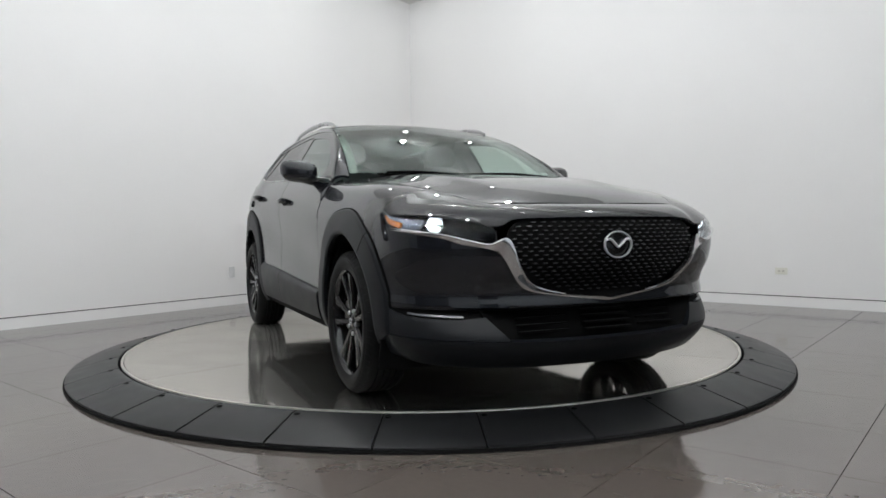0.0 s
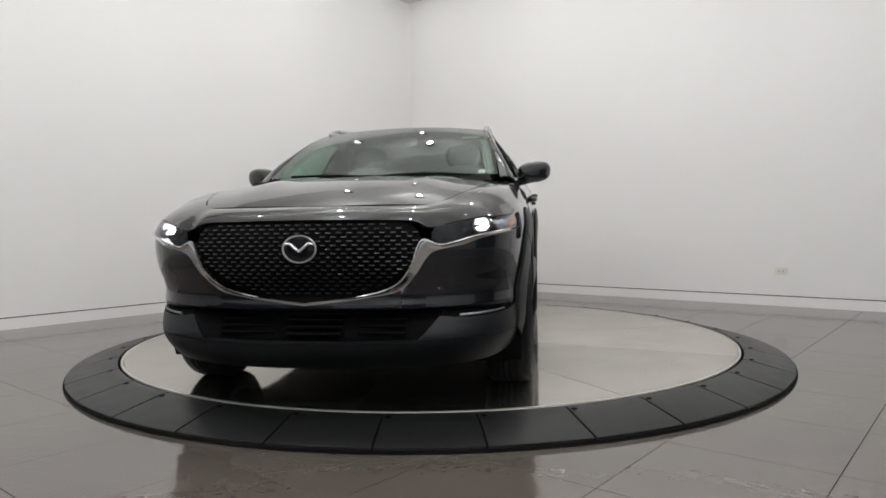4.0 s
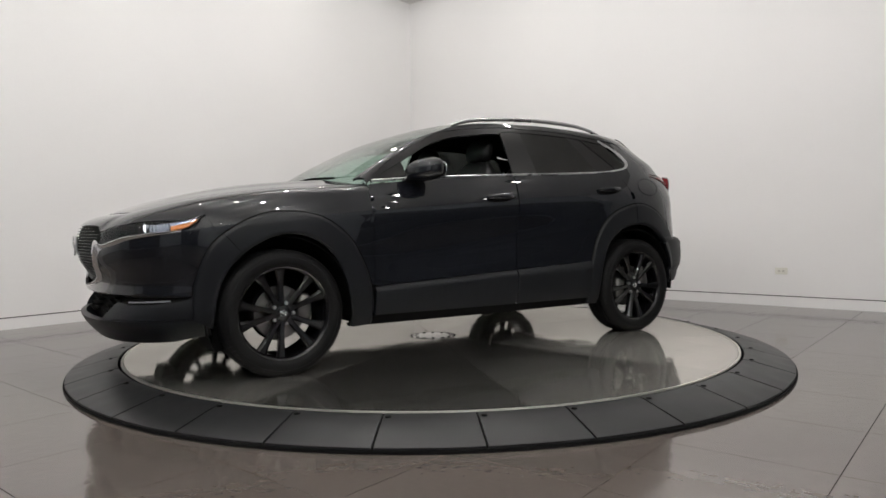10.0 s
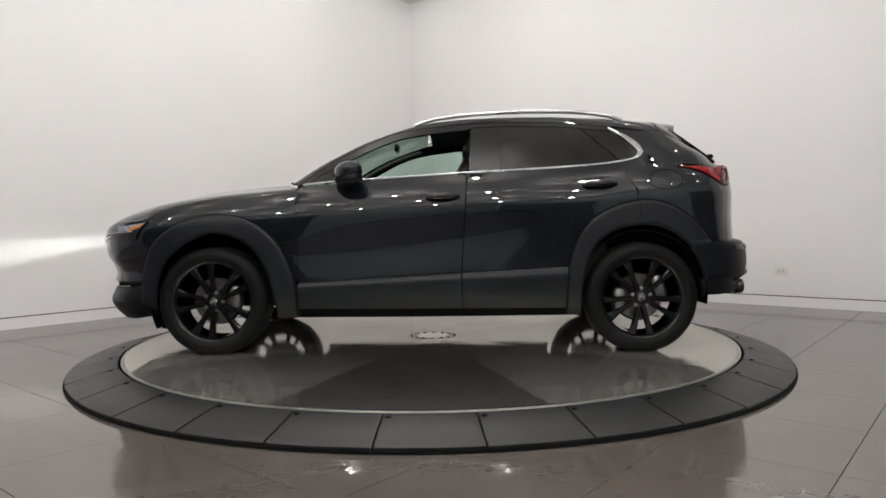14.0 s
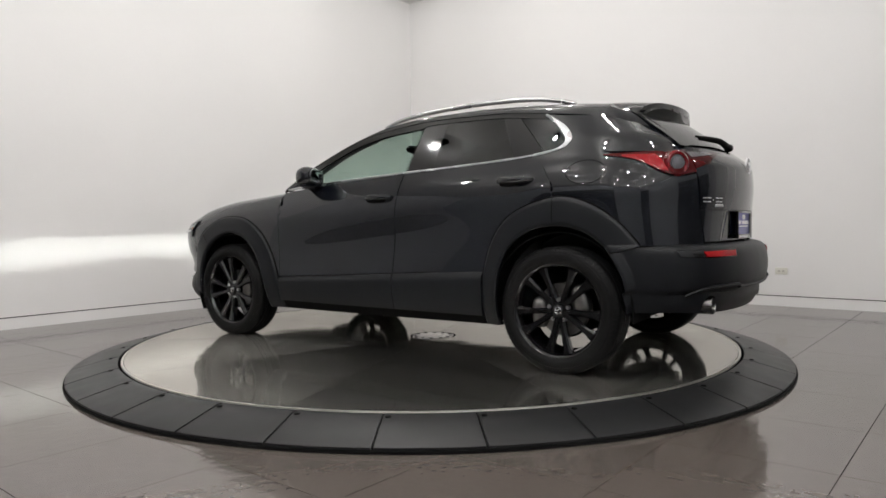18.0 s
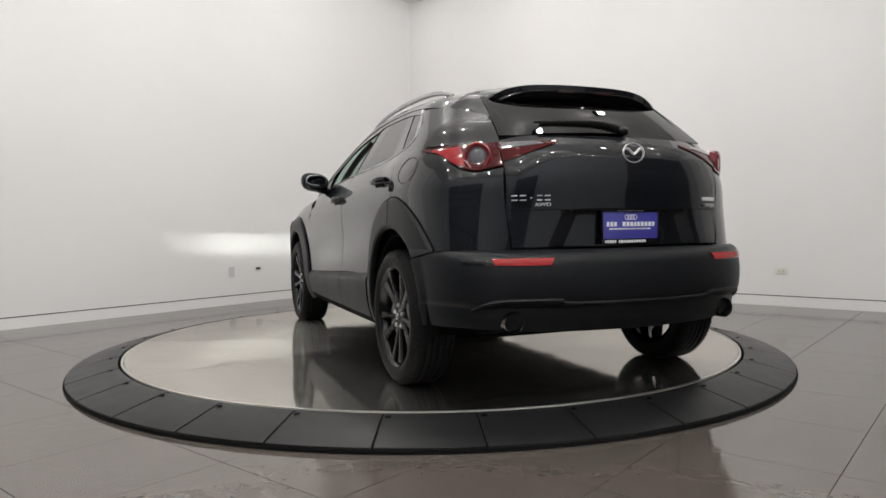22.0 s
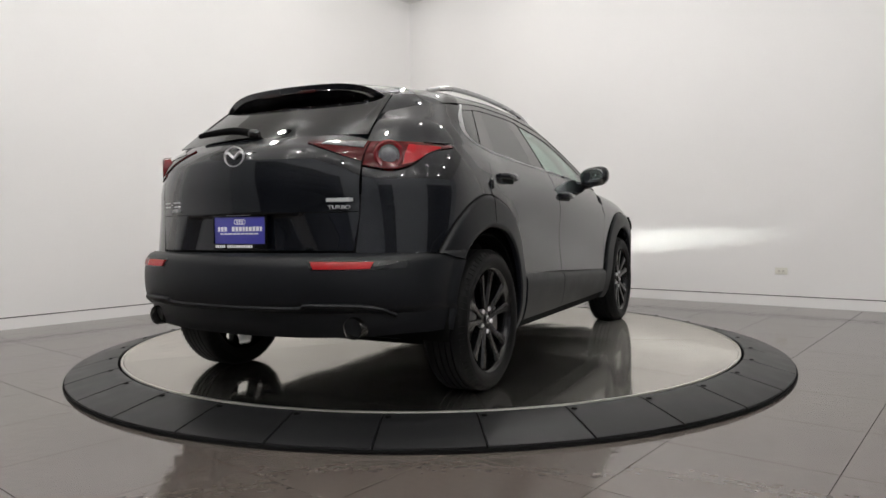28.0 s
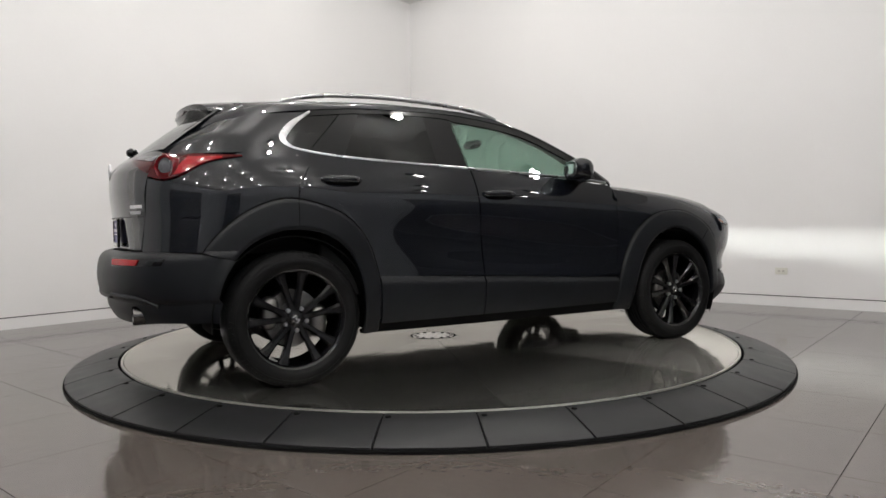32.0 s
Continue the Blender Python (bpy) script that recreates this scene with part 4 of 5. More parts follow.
    for lo_, hi_ in (((xe - 0.008, ye - 0.031, ze - 0.010), (xe - 0.0035, ye + 0.031, ze + 0.003)), ((xe - 0.006, ye - 0.033, ze - 0.010), (xf - 0.006, ye - 0.0305, ze + 0.003)),
                     ((xe - 0.006, ye + 0.0305, ze - 0.010), (xf - 0.006, ye + 0.033, ze + 0.003))):
        part("beam_shield", box_mesh("beam_shield", lo_, hi_), UNDER, hl)
    # the upper shield dips towards the front and so cuts the beam off below the lamp
    bm = box_mesh("beam_shield", (xe - 0.006, ye - 0.031, ze - 0.00105), (xf - 0.006, ye + 0.031, ze + 0.003))
    for q in bm.verts:
        if q.co.z < ze and q.co.x > xe:
            q.co.z = ze - 0.0023
    part("beam_shield", bm, UNDER, hl)
    # the lower shield slopes across the slit, so that the beam fades downwards
    bm = box_mesh("beam_shield", (xe - 0.006, ye - 0.031, ze - 0.010), (xf - 0.006, ye + 0.031, ze - 0.0040))
    for q in bm.verts:
        if q.co.z > ze - 0.005 and q.co.y > ye:
            q.co.z = ze - 0.0092
    part("beam_shield", bm, UNDER, hl)
    # ribbed reflector between projector and marker, and the slim strip over the marker
    for k in range(6):
        xa, xb = 1.885 + k * 0.0145, 1.895 + k * 0.0145
        A3, B3 = [fx(xa, 0.785 - 0.002 * k), fx(xb, 0.784 - 0.002 * k)], [fx(xa, 0.822 - 0.0008 * k), fx(xb, 0.821 - 0.0008 * k)]
        part("daytime_lamp", shell("daytime_lamp", patch(A3, B3), 2, 3, 0.012, s, lambda u, v: -0.010 + 0.003 * math.sin(math.pi * u)), DAYLIGHT, hl)
    A3, B3 = [fx(1.745, 0.846), fx(1.80, 0.826), fx(1.878, 0.809)], [fx(1.745, 0.852), fx(1.80, 0.836), fx(1.878, 0.824)]
    part("daytime_lamp", shell("daytime_lamp", patch(A3, B3), 8, 2, 0.004, s, lambda u, v: -0.010), DAYLIGHT, hl)
    # chrome wing under the grille and headlamp
    C1 = [fy(0.0, 0.470), fy(0.13, 0.484), fy(0.26, 0.502), fy(0.385, 0.532), fy(0.454, 0.598), fy(0.510, 0.676), fy(0.568, 0.700), fy(0.65, 0.716), fy(0.72, 0.742), fx(1.83, 0.775)]
    C2 = [fy(0.0, 0.481), fy(0.13, 0.497), fy(0.256, 0.520), fy(0.361, 0.558), fy(0.428, 0.626), fy(0.478, 0.735), fy(0.550, 0.717), fy(0.63, 0.735), fy(0.715, 0.758), fx(1.83, 0.784)]
    if s > 0:
        C1, C2 = C1[::-1], C2[::-1]
        part("chrome_wing", shell("chrome_wing", both(patch(C1, C2)), 140, 6, 0.016, 1, lambda u, v: 0.003 + 0.014 * v ** 1.5 * (1 if v < 0.95 else 0.6)), CHROME, car, "bright chrome wing framing the grille")
    # roof rail
    RP = [(0.07, 0.556, 1.45), (-0.02, 0.556, 1.480), (-0.15, 0.555, 1.503), (-0.4, 0.552, 1.524), (-0.7, 0.548, 1.532), (-1.0, 0.541, 1.523), (-1.17, 0.533, 1.501), (-1.29, 0.525, 1.470)]
    v_, f_ = tube([(x, y * s, z) for x, y, z in RP], lambda u: 0.0085 + 0.002 * math.sin(math.pi * u), 12, fine=6, flat=1.35)
    part("roof_rail", mesh_of("roof_rail", v_, f_), SATIN, car, "satin silver roof rail")

    # door mirror
    mx, my, mz = 0.452, 0.902, 1.124
    v_, f_ = blob((0, 0, 0), (0.100, 0.104, 0.066), 2.7, 28, 16)
    v_ = [Vector((p.x * (1.0 - 0.25 * (p.y / 0.12)) * (1 if p.x > 0 else 0.75), p.y, p.z + 0.012 * (p.y / 0.12) - 0.012 * (p.x / 0.108) * (1 if p.x > 0 else 0))) for p in v_]
    v_ = [Vector((mx + p.x - 0.20 * p.y, (my + p.y) * s, mz + p.z)) for p in v_]
    if s < 0:
        f_ = [q[::-1] for q in f_]
    mi = part("door_mirror", mesh_of("door_mirror", v_, f_), PAINT, car, "glossy black door mirror")
    v_, f_ = blob((0, 0, 0), (0.006, 0.078, 0.047), 3.2, 24, 10)
    v_ = [Vector((mx - 0.070 + p.x - 0.20 * p.y, (my + 0.002 + p.y) * s, mz + 0.002 + p.z)) for p in v_]
    part("mirror_glass", mesh_of("mirror_glass", v_, f_), MIRROR, mi, "silvered mirror glass")
    v_, f_ = tube([(0.50, 0.79 * s, 1.060), (0.49, 0.835 * s, 1.064), (0.475, 0.88 * s, 1.076), (0.465, 0.91 * s, 1.085)], lambda u: 0.056 - 0.012 * u, 12, flat=0.46)
    part("mirror_arm", mesh_of("mirror_arm", v_, f_), GLOSS, mi)
    # door handles
    for hx, hz, dr in ((-0.113, 0.957, fdoor), (-1.077, 1.020, rdoor)):
        c = side(hx, hz)
        v_, f_ = blob((0, 0, 0), (0.084, 0.006, 0.040), 2.2, 24, 10)
        v_ = [Vector((hx + 0.015 + p.x, (c.y + p.y - 0.001) * s, hz - 0.012 + p.z)) for p in v_]
        part("handle_recess", mesh_of("handle_recess", v_, f_), UNDER, dr)
        v_, f_ = tube([(hx + 0.10, (c.y + 0.004) * s, hz + 0.010), (hx + 0.055, (c.y + 0.030) * s, hz + 0.013), (hx - 0.04, (c.y + 0.032) * s, hz + 0.014), (hx - 0.10, (c.y + 0.004) * s, hz + 0.016)], lambda u: 0.0125 + 0.004 * math.sin(math.pi * u), 12, flat=1.15)
        part("door_handle", mesh_of("door_handle", v_, f_), PAINT, dr)


v_, f_ = tube([tuple(side(-1.48 + 0.105 * math.cos(a), 1.058 + 0.062 * math.sin(a)) + Vector((0, 0.0005, 0))) for a in [2 * math.pi * i / 24 for i in range(25)]], 0.0016, 6, fine=2)
part("fuel_flap", mesh_of("fuel_flap", v_, f_), UNDER, car, "round fuel flap outlined by a dark seam")


def bonnet(u, v):
    w = 2 * u - 1
    xr, xf = 0.985 - 0.14 * w * w, 2.062 - 0.052 * w * w
    x = xr + (xf - xr) * v
    return hood(x, w * (hood_y(x) - 0.003))


part("bonnet", shell("bonnet", bonnet, 48, 36, 0.012), PAINT, car, "glossy black bonnet with two soft creases")


def screen(u, v):
    w = 2 * u - 1
    xr, xf = 0.955 - 0.135 * w * w, 0.015 + 0.03 * w * w
    x = xr + (xf - xr) * v
    return roof(x, w * (edge_y(x) - 0.004))


part("windscreen", shell("windscreen", screen, 32, 24, 0.005), PANE, car, "clear raked windscreen")


def top(u, v):
    w = 2 * u - 1
    x = 0.005 - (1.53 + 0.005) * v
    return roof(x, w * (edge_y(x) - 0.001))


roof_ob = part("roof", shell("roof", top, 28, 40, 0.02), PAINT, car)


def scuttle(u, v):
    w = 2 * u - 1
    x = 0.99 - 0.14 * w * w - 0.05 * v
    return Vector((x, w * 0.66, 1.058 - 0.02 * w * w + 0.004 * v))


part("scuttle", shell("scuttle", scuttle, 20, 3, 0.02), UNDER, car)


# ---- tail ----
def gate(u, v):
    w = 2 * u - 1
    z = 0.692 + (1.185 - 0.692) * v
    y = abs(w) * (0.577 - 0.02 * ease(0.85, 0.69, z))
    p = on(*ry(y, z))
    half = 0.43 - 0.07 * clamp((z - 0.69) / 0.155)
    dent = ease(half, half - 0.12, y) * ease(0.850, 0.840, z)
    p.x += 0.032 * dent
    p.y *= 1 if w > 0 else -1
    return p


tailgate = part("tailgate", shell("tailgate", gate, 120, 66, 0.014), PAINT, car, "glossy black tailgate with a number plate recess")


def rear_screen(u, v):
    w = 2 * u - 1
    z = 1.187 + 0.222 * v
    half = 0.562 - 0.05 * v
    xm = -1.985 + 0.257 * v + 0.028 * v * v + 0.10 * w * w
    return Vector((xm, w * half, z))


part("rear_screen", shell("rear_screen", rear_screen, 24, 14, 0.005), PANE_DARK, car, "dark tinted rear window")


def wing_top(u, v):
    w = 2 * u - 1
    half = 0.52 - 0.03 * v
    x = -1.50 - (0.235 - 0.10 * w * w) * v
    z = 1.499 - 0.05 * abs(w) ** (2.2 + 3 * v) - 0.034 * v - 0.02 * v * abs(w) ** 7
    return Vector((x, w * half, z))


spoiler = part("spoiler", shell("spoiler", wing_top, 32, 12, 0.03), PAINT, car, "glossy black roof spoiler")


def wing_under(u, v):
    w = 2 * u - 1
    half = 0.485 - 0.01 * v
    x = -1.726 + 0.095 * w * w + 0.05 * v
    z = 1.442 - 0.085 * abs(w) ** 6 - (0.046 - 0.012 * abs(w) ** 6) * v
    return Vector((x, w * half, z))


part("spoiler_underside", shell("spoiler_underside", wing_under, 28, 5, 0.012), GLOSS, spoiler)
part("brake_light", box_mesh("brake_light", (-1.73, -0.16, 1.428), (-1.70, 0.16, 1.444), 0.003), mat("smoked_lens", (0.02, 0.002, 0.002), 0.1, var=0.2), spoiler, "dark red high brake light")
PB = [(-1.50, 1.368), (-1.60, 1.342), (-1.69, 1.312), (-1.80, 1.258), (-1.872, 1.213)]
for s in SIDES:
    def fin(u, v):
        a, b = along(PB, u), wing_top(1.0, u)
        p0 = side(a.x, a.y)
        mid = (p0 + b) / 2 + Vector((0, 0.012, 0.010))
        return p0 * (1 - v) ** 2 + mid * 2 * v * (1 - v) + b * v * v
    part("spoiler_fin", shell("spoiler_fin", fin, 14, 8, 0.012, s), PAINT, spoiler)
RIDGE = [(0.0, 0.725, 0.425), (0.0, 0.69, 0.452), (0.0, 0.63, 0.467), (0.0, 0.52, 0.470), (0.0, 0.40, 0.469), (0.0, 0.372, 0.456), (0.0, 0.20, 0.453), (0.0, 0.0, 0.452)]
pts = []
for _, y, z in RIDGE:
    p = on(*ry(y, z))
    pts.append((p.x - 0.011, p.y, p.z))
pts = pts + [(x, -y, z) for x, y, z in pts[-2::-1]]
v_, f_ = tube(pts, 0.012, 8, fine=5, flat=0.8)
part("bumper_ridge", mesh_of("bumper_ridge", v_, f_), CLAD, bump_)
# rear wiper
v_, f_ = tube([(-1.985, -0.02, 1.215), (-1.975, 0.12, 1.238), (-1.945, 0.30, 1.240), (-1.93, 0.38, 1.236)], lambda u: 0.020 - 0.009 * u, 10)
wip = part("rear_wiper", mesh_of("rear_wiper", v_, f_), UNDER, car, "black rear wiper arm")
v_, f_ = tube([(-1.965, -0.02, 1.222), (-1.945, 0.2, 1.252), (-1.915, 0.40, 1.246)], 0.006, 8)
part("wiper_blade", mesh_of("wiper_blade", v_, f_), UNDER, wip)
v_, f_ = blob((-1.99, -0.02, 1.214), (0.025, 0.03, 0.022), 2.4, 16, 8)
part("wiper_hub", mesh_of("wiper_hub", v_, f_), GLOSS, wip)
for s0, s1 in ((0.55, 0.03), (-0.05, -0.52)):
    v_, f_ = tube([(0.925 - 0.1 * s0 * s0, s0, 1.084), (0.935, (s0 + s1) / 2, 1.094), (0.94, s1, 1.09)], 0.007, 8)
    part("wiper", mesh_of("wiper", v_, f_), UNDER, car, "black windscreen wiper")


def emblem(name, x, z, rx, rz, out):
    """An oval ring with a winged V inside."""
    ob = None
    verts, faces = [], []
    n, k = 40, 6
    for i in range(n):
        a = 2 * math.pi * i / n
        for j in range(k):
            b = 2 * math.pi * j / k
            r = 1 + 0.065 * math.cos(b)
            verts.append((x + out * (0.008 + 0.006 * math.sin(b)), rx * r * math.cos(a), z + rz * r * math.sin(a) * (1.0 if math.sin(a) < 0 else 0.94)))
    for i in range(n):
        for j in range(k):
            faces.append([i * k + j, ((i + 1) % n) * k + j, ((i + 1) % n) * k + (j + 1) % k, i * k + (j + 1) % k])
    ob = part(name, mesh_of(name, verts, faces), BADGE, car, "chrome oval badge with a winged V")
    for s in SIDES:
        pts = [(x + out * 0.009, 0.0, z - 0.22 * rz), (x + out * 0.010, s * rx * 0.28, z + 0.06 * rz), (x + out * 0.010, s * rx * 0.58, z + 0.36 * rz), (x + out * 0.009, s * rx * 0.93, z + 0.30 * rz)]
        v_, f_ = tube(pts, lambda u: 0.0068 - 0.004 * abs(u - 0.4), 8)
        part("badge_wing", mesh_of("badge_wing", v_, f_), BADGE, ob)
    return ob


emblem("rear_badge", -tail_x(1.105) + 0.0, 1.105, 0.055, 0.044, -1)
front_badge = emblem("front_badge", 2.238, 0.706, 0.068, 0.055, 1)
v_, f_ = blob((2.232, 0, 0.706), (0.008, 0.066, 0.053), 2.0, 28, 8)
part("badge_back", mesh_of("badge_back", v_, f_), GLOSS, front_badge)

# lettering on the tailgate
LET = Euler((radians(90), 0, radians(-90))).to_matrix().to_4x4()


def tail_place(y, z):
    """A frame on the tailgate: local x across, local z up, local -y outwards."""
    a, b = on(*ry(abs(y) + 0.02, z)), on(*ry(abs(y) - 0.02, z))
    ang = math.degrees(math.atan2(a.x - b.x, a.y - b.y)) * (-1 if y > 0 else 1)
    return Matrix.Translation((on(*ry(abs(y), z)).x, y, z)) @ pose(0, 0, 0, 0, 0, ang - 90)


def tail_mark(name, y, z, w, h, label=""):
    part(name, box_mesh(name, (-w / 2, -0.0035, -h / 2), (w / 2, 0.004, h / 2), 0.001, 1, tail_place(y, z)), BADGE, tailgate, label)


for i, w in enumerate((0.032, 0.034, 0.014, 0.030, 0.032)):
    for dz in ((-0.0095, 0.0095) if i != 2 else (0.0,)):
        tail_mark("badge_letter", 0.545 - i * 0.034, 0.905 + dz, w - 0.006, 0.005, "silver model lettering drawn as bars")
for txt, y, z, sz in (("AWD", 0.43, 0.875, 0.022), ("TURBO", -0.50, 0.872, 0.022)):
    xx = on(*ry(abs(y), z)).x
    me = text_mesh(txt, sz, 0.010, 1.35)
    ang = math.degrees(math.atan2(on(*ry(abs(y) + 0.03, z)).x - on(*ry(abs(y) - 0.03, z)).x, 0.06)) * (-1 if y > 0 else 1)
    me.transform(Matrix.Translation((xx - 0.004, y, z)) @ pose(0, 0, 0, 0, 0, ang) @ LET)
    part("badge_text", me, BADGE, tailgate, "silver badge lettering")
tail_mark("badge_bar", -0.50, 0.903, 0.115, 0.016, "silver maker's bar badge")

pts = []
for i in range(25):
    y_ = 0.572 * (i / 12 - 1)
    p_ = on(*ry(abs(y_), 0.853))
    pts.append((p_.x + 0.0002, y_, p_.z))
v_, f_ = tube(pts, 0.0016, 6, fine=2)
part("tailgate_seam", mesh_of("tailgate_seam", v_, f_), UNDER, tailgate)

# number plate
px = -(tail_x(0.78) - 0.016)
plate = part("number_plate", box_mesh("number_plate", (px - 0.004, -0.152, 0.703), (px + 0.004, 0.152, 0.852), 0.002), PLATE_BLUE, car, "blue dealer plate with white bars")
for nm, lo, hi in (("plate_frame", (px - 0.009, -0.157, 0.698), (px + 0.006, 0.157, 0.722)), ("plate_frame", (px - 0.009, -0.157, 0.840), (px + 0.006, 0.157, 0.857)),
                   ("plate_frame", (px - 0.009, 0.149, 0.722), (px + 0.006, 0.157, 0.840)), ("plate_frame", (px - 0.009, -0.157, 0.722), (px + 0.006, -0.149, 0.840))):
    part(nm, box_mesh(nm, lo, hi, 0.002), GLOSS, plate)
random.seed(5)


def bars(z, h, y0, y1, w, gap, xo):
    y = y0
    while y - w > y1:
        ww = w * random.uniform(0.75, 1.15)
        part("plate_bar", box_mesh("plate_bar", (px - xo - 0.0015, y - ww, z - h / 2), (px - xo + 0.001, y, z + h / 2)), LETTER, plate)
        y -= ww + gap


bars(0.787, 0.020, 0.128, 0.062, 0.013, 0.006, 0.004)
bars(0.787, 0.020, 0.044, -0.135, 0.014, 0.006, 0.004)
bars(0.766, 0.006, 0.115, -0.13, 0.022, 0.005, 0.004)
bars(0.710, 0.012, 0.14, 0.08, 0.009, 0.004, 0.009)
bars(0.710, 0.012, 0.068, -0.09, 0.010, 0.004, 0.009)
bars(0.849, 0.006, 0.07, -0.075, 0.016, 0.004, 0.009)
for i in range(4):
    v_, f_ = lathe([(0.0085, -0.001), (0.0105, 0.001), (0.0125, -0.001)], 20, m=pose(px - 0.005, 0.020 - i * 0.0145, 0.818, 0, -90, 0))
    part("plate_ring", mesh_of("plate_ring", v_, f_), LETTER, plate)

# ---- grille and intake ----
GR_T = [(0.0, 0.818), (0.25, 0.816), (0.40, 0.806), (0.455, 0.782), (0.478, 0.735)]
GR_B = [(0.0, 0.478), (0.25, 0.515), (0.362, 0.558), (0.430, 0.626), (0.480, 0.716)]


def grille(u, v):
    w = 2 * u - 1
    a, b = along(GR_B, abs(w)), along(GR_T, abs(w))
    c = a * (1 - v) + b * v
    p = on(*fy(c.x, c.y))
    return Vector((p.x - 0.022, p.y * (1 if w > 0 else -1), p.z))


grille_ob = part("grille", shell("grille", grille, 40, 16, 0.01), UNDER, car, "black mesh grille with small bright dashes")
GRID = mat("grille_dash", (0.008, 0.008, 0.0085), 0.3, var=0.2)
gv, gf = [], []
row = 0
z = 0.52
while z < 0.81:
    y = -0.47 + (0.0215 if row % 2 else 0)
    while y < 0.47:
        lo = np.interp(abs(y), [p[0] for p in GR_B], [p[1] for p in GR_B])
        hi = np.interp(abs(y), [p[0] for p in GR_T], [p[1] for p in GR_T])
        if lo + 0.012 < z < hi - 0.008 and (y / 0.075) ** 2 + ((z - 0.706) / 0.062) ** 2 > 1:
            p = on(*fy(abs(y), z))
            k = len(gv)
            w, h = 0.0115, 0.0026
            x = p.x - 0.014
            gv += [(x - 0.006, y - w, z - h), (x + 0.004, y - w * 0.8, z - h * 0.5), (x + 0.004, y + w * 0.8, z - h * 0.5), (x - 0.006, y + w, z - h),
                   (x - 0.006, y - w, z + h), (x + 0.001, y - w * 0.5, z + h), (x + 0.001, y + w * 0.5, z + h), (x - 0.006, y + w, z + h)]
            gf += [(k, k + 1, k + 5, k + 4), (k + 1, k + 2, k + 6, k + 5), (k + 2, k + 3, k + 7, k + 6), (k + 4, k + 5, k + 6, k + 7), (k, k + 3, k + 2, k + 1)]
        y += 0.043
    z += 0.0165
    row += 1
tagged(part("grille_mesh", mesh_of("grille_mesh", gv, gf, angle=20), GRID, grille_ob), kind="stuff")


def intake(u, v):
    w = 2 * u - 1
    z = 0.285 + 0.162 * v
    p = on(*fy(abs(w) * (0.47 + 0.085 * v), z))
    return Vector((p.x - 0.075 * (1 - abs(w) ** 6), p.y * (1 if w > 0 else -1), z))


air = part("lower_intake", shell("lower_intake", intake, 30, 6, 0.01), UNDER, car, "black lower air intake with slats")
for z in (0.352, 0.378, 0.405, 0.428):
    for y0, y1 in ((-0.40, -0.16), (-0.10, 0.14), (0.20, 0.40)):
        xx = on(*fy(max(abs(y0), abs(y1)), z)).x - 0.034
        part("slat", box_mesh("slat", (xx - 0.03, y0, z - 0.004), (xx, y1, z + 0.004), 0.002, 1), UNDER, air)


# ---- underbody and cabin ----
part("underbody", box_mesh("underbody", (-1.70, -0.60, 0.27), (1.96, 0.60, 0.66), 0.05), UNDER, car)
part("bumper_beam", box_mesh("bumper_beam", (-1.98, -0.70, 0.40), (-1.66, 0.70, 0.64), 0.05), UNDER, car)
part("bumper_beam", box_mesh("bumper_beam", (1.74, -0.69, 0.27), (1.96, 0.69, 0.70), 0.08), UNDER, car)
part("floor_pan", box_mesh("floor_pan", (-0.93, -0.79, 0.235), (0.90, 0.79, 0.42), 0.03), UNDER, car)
part("engine_bay", box_mesh("engine_bay", (0.86, -0.62, 0.60), (1.80, 0.62, 0.86), 0.05), UNDER, car)
part("luggage_floor", box_mesh("luggage_floor", (-1.98, -0.56, 0.55), (-0.9, 0.56, 0.93), 0.04), LINER, car)
part("rear_axle", box_mesh("rear_axle", (-1.42, -0.62, 0.20), (-1.22, 0.62, 0.30), 0.03), UNDER, car)
v_, f_ = blob((-1.72, 0.0, 0.355), (0.18, 0.44, 0.05), 3.0, 28, 10)
part("silencer", mesh_of("silencer", v_, f_), mat("exhaust_steel", (0.10, 0.095, 0.09), 0.5, 0.6, var=0.3), car)
for s in SIDES:
    for cx_ in (1.3275, -1.3275):
        def liner(u, v, cx_=cx_):
            a0 = -26 if cx_ > 0 else -8
            a = radians(a0 + (188 - a0) * u)
            r = 0.405
            return Vector((cx_ + r * math.cos(a), 0.58 + 0.275 * v, 0.345 + r * math.sin(a)))
        part("arch_liner", shell("arch_liner", liner, 28, 2, 0.006, s), UNDER, car)
    part("door_card", box_mesh("door_card", (-1.15, 0.70 * s - 0.03, 0.42), (0.78, 0.70 * s + 0.03, 1.02), 0.03), LINER, car)
    x0, x1 = 1.62, 1.69
    part("mud_flap", box_mesh("mud_flap", (x0, 0.70 * s - 0.10, 0.155), (x1, 0.70 * s + 0.10, 0.30), 0.02), UNDER, car)


def seat(x, y, name, wide):
    st = part(name, mesh_of("cushion", *blob((x + 0.06, y, 0.60), (0.27, wide, 0.09), 3.2, 24, 10)), FABRIC, car, "black leather seat")
    m = Matrix.Translation((x - 0.20, y, 0.66)) @ pose(0, 0, 0, 0, -17, 0)
    part("seat_back", mesh_of("seat_back", *blob((0, 0, 0.27), (0.085, wide, 0.33), 3.0, 24, 12, m)), FABRIC, st)
    return st, m


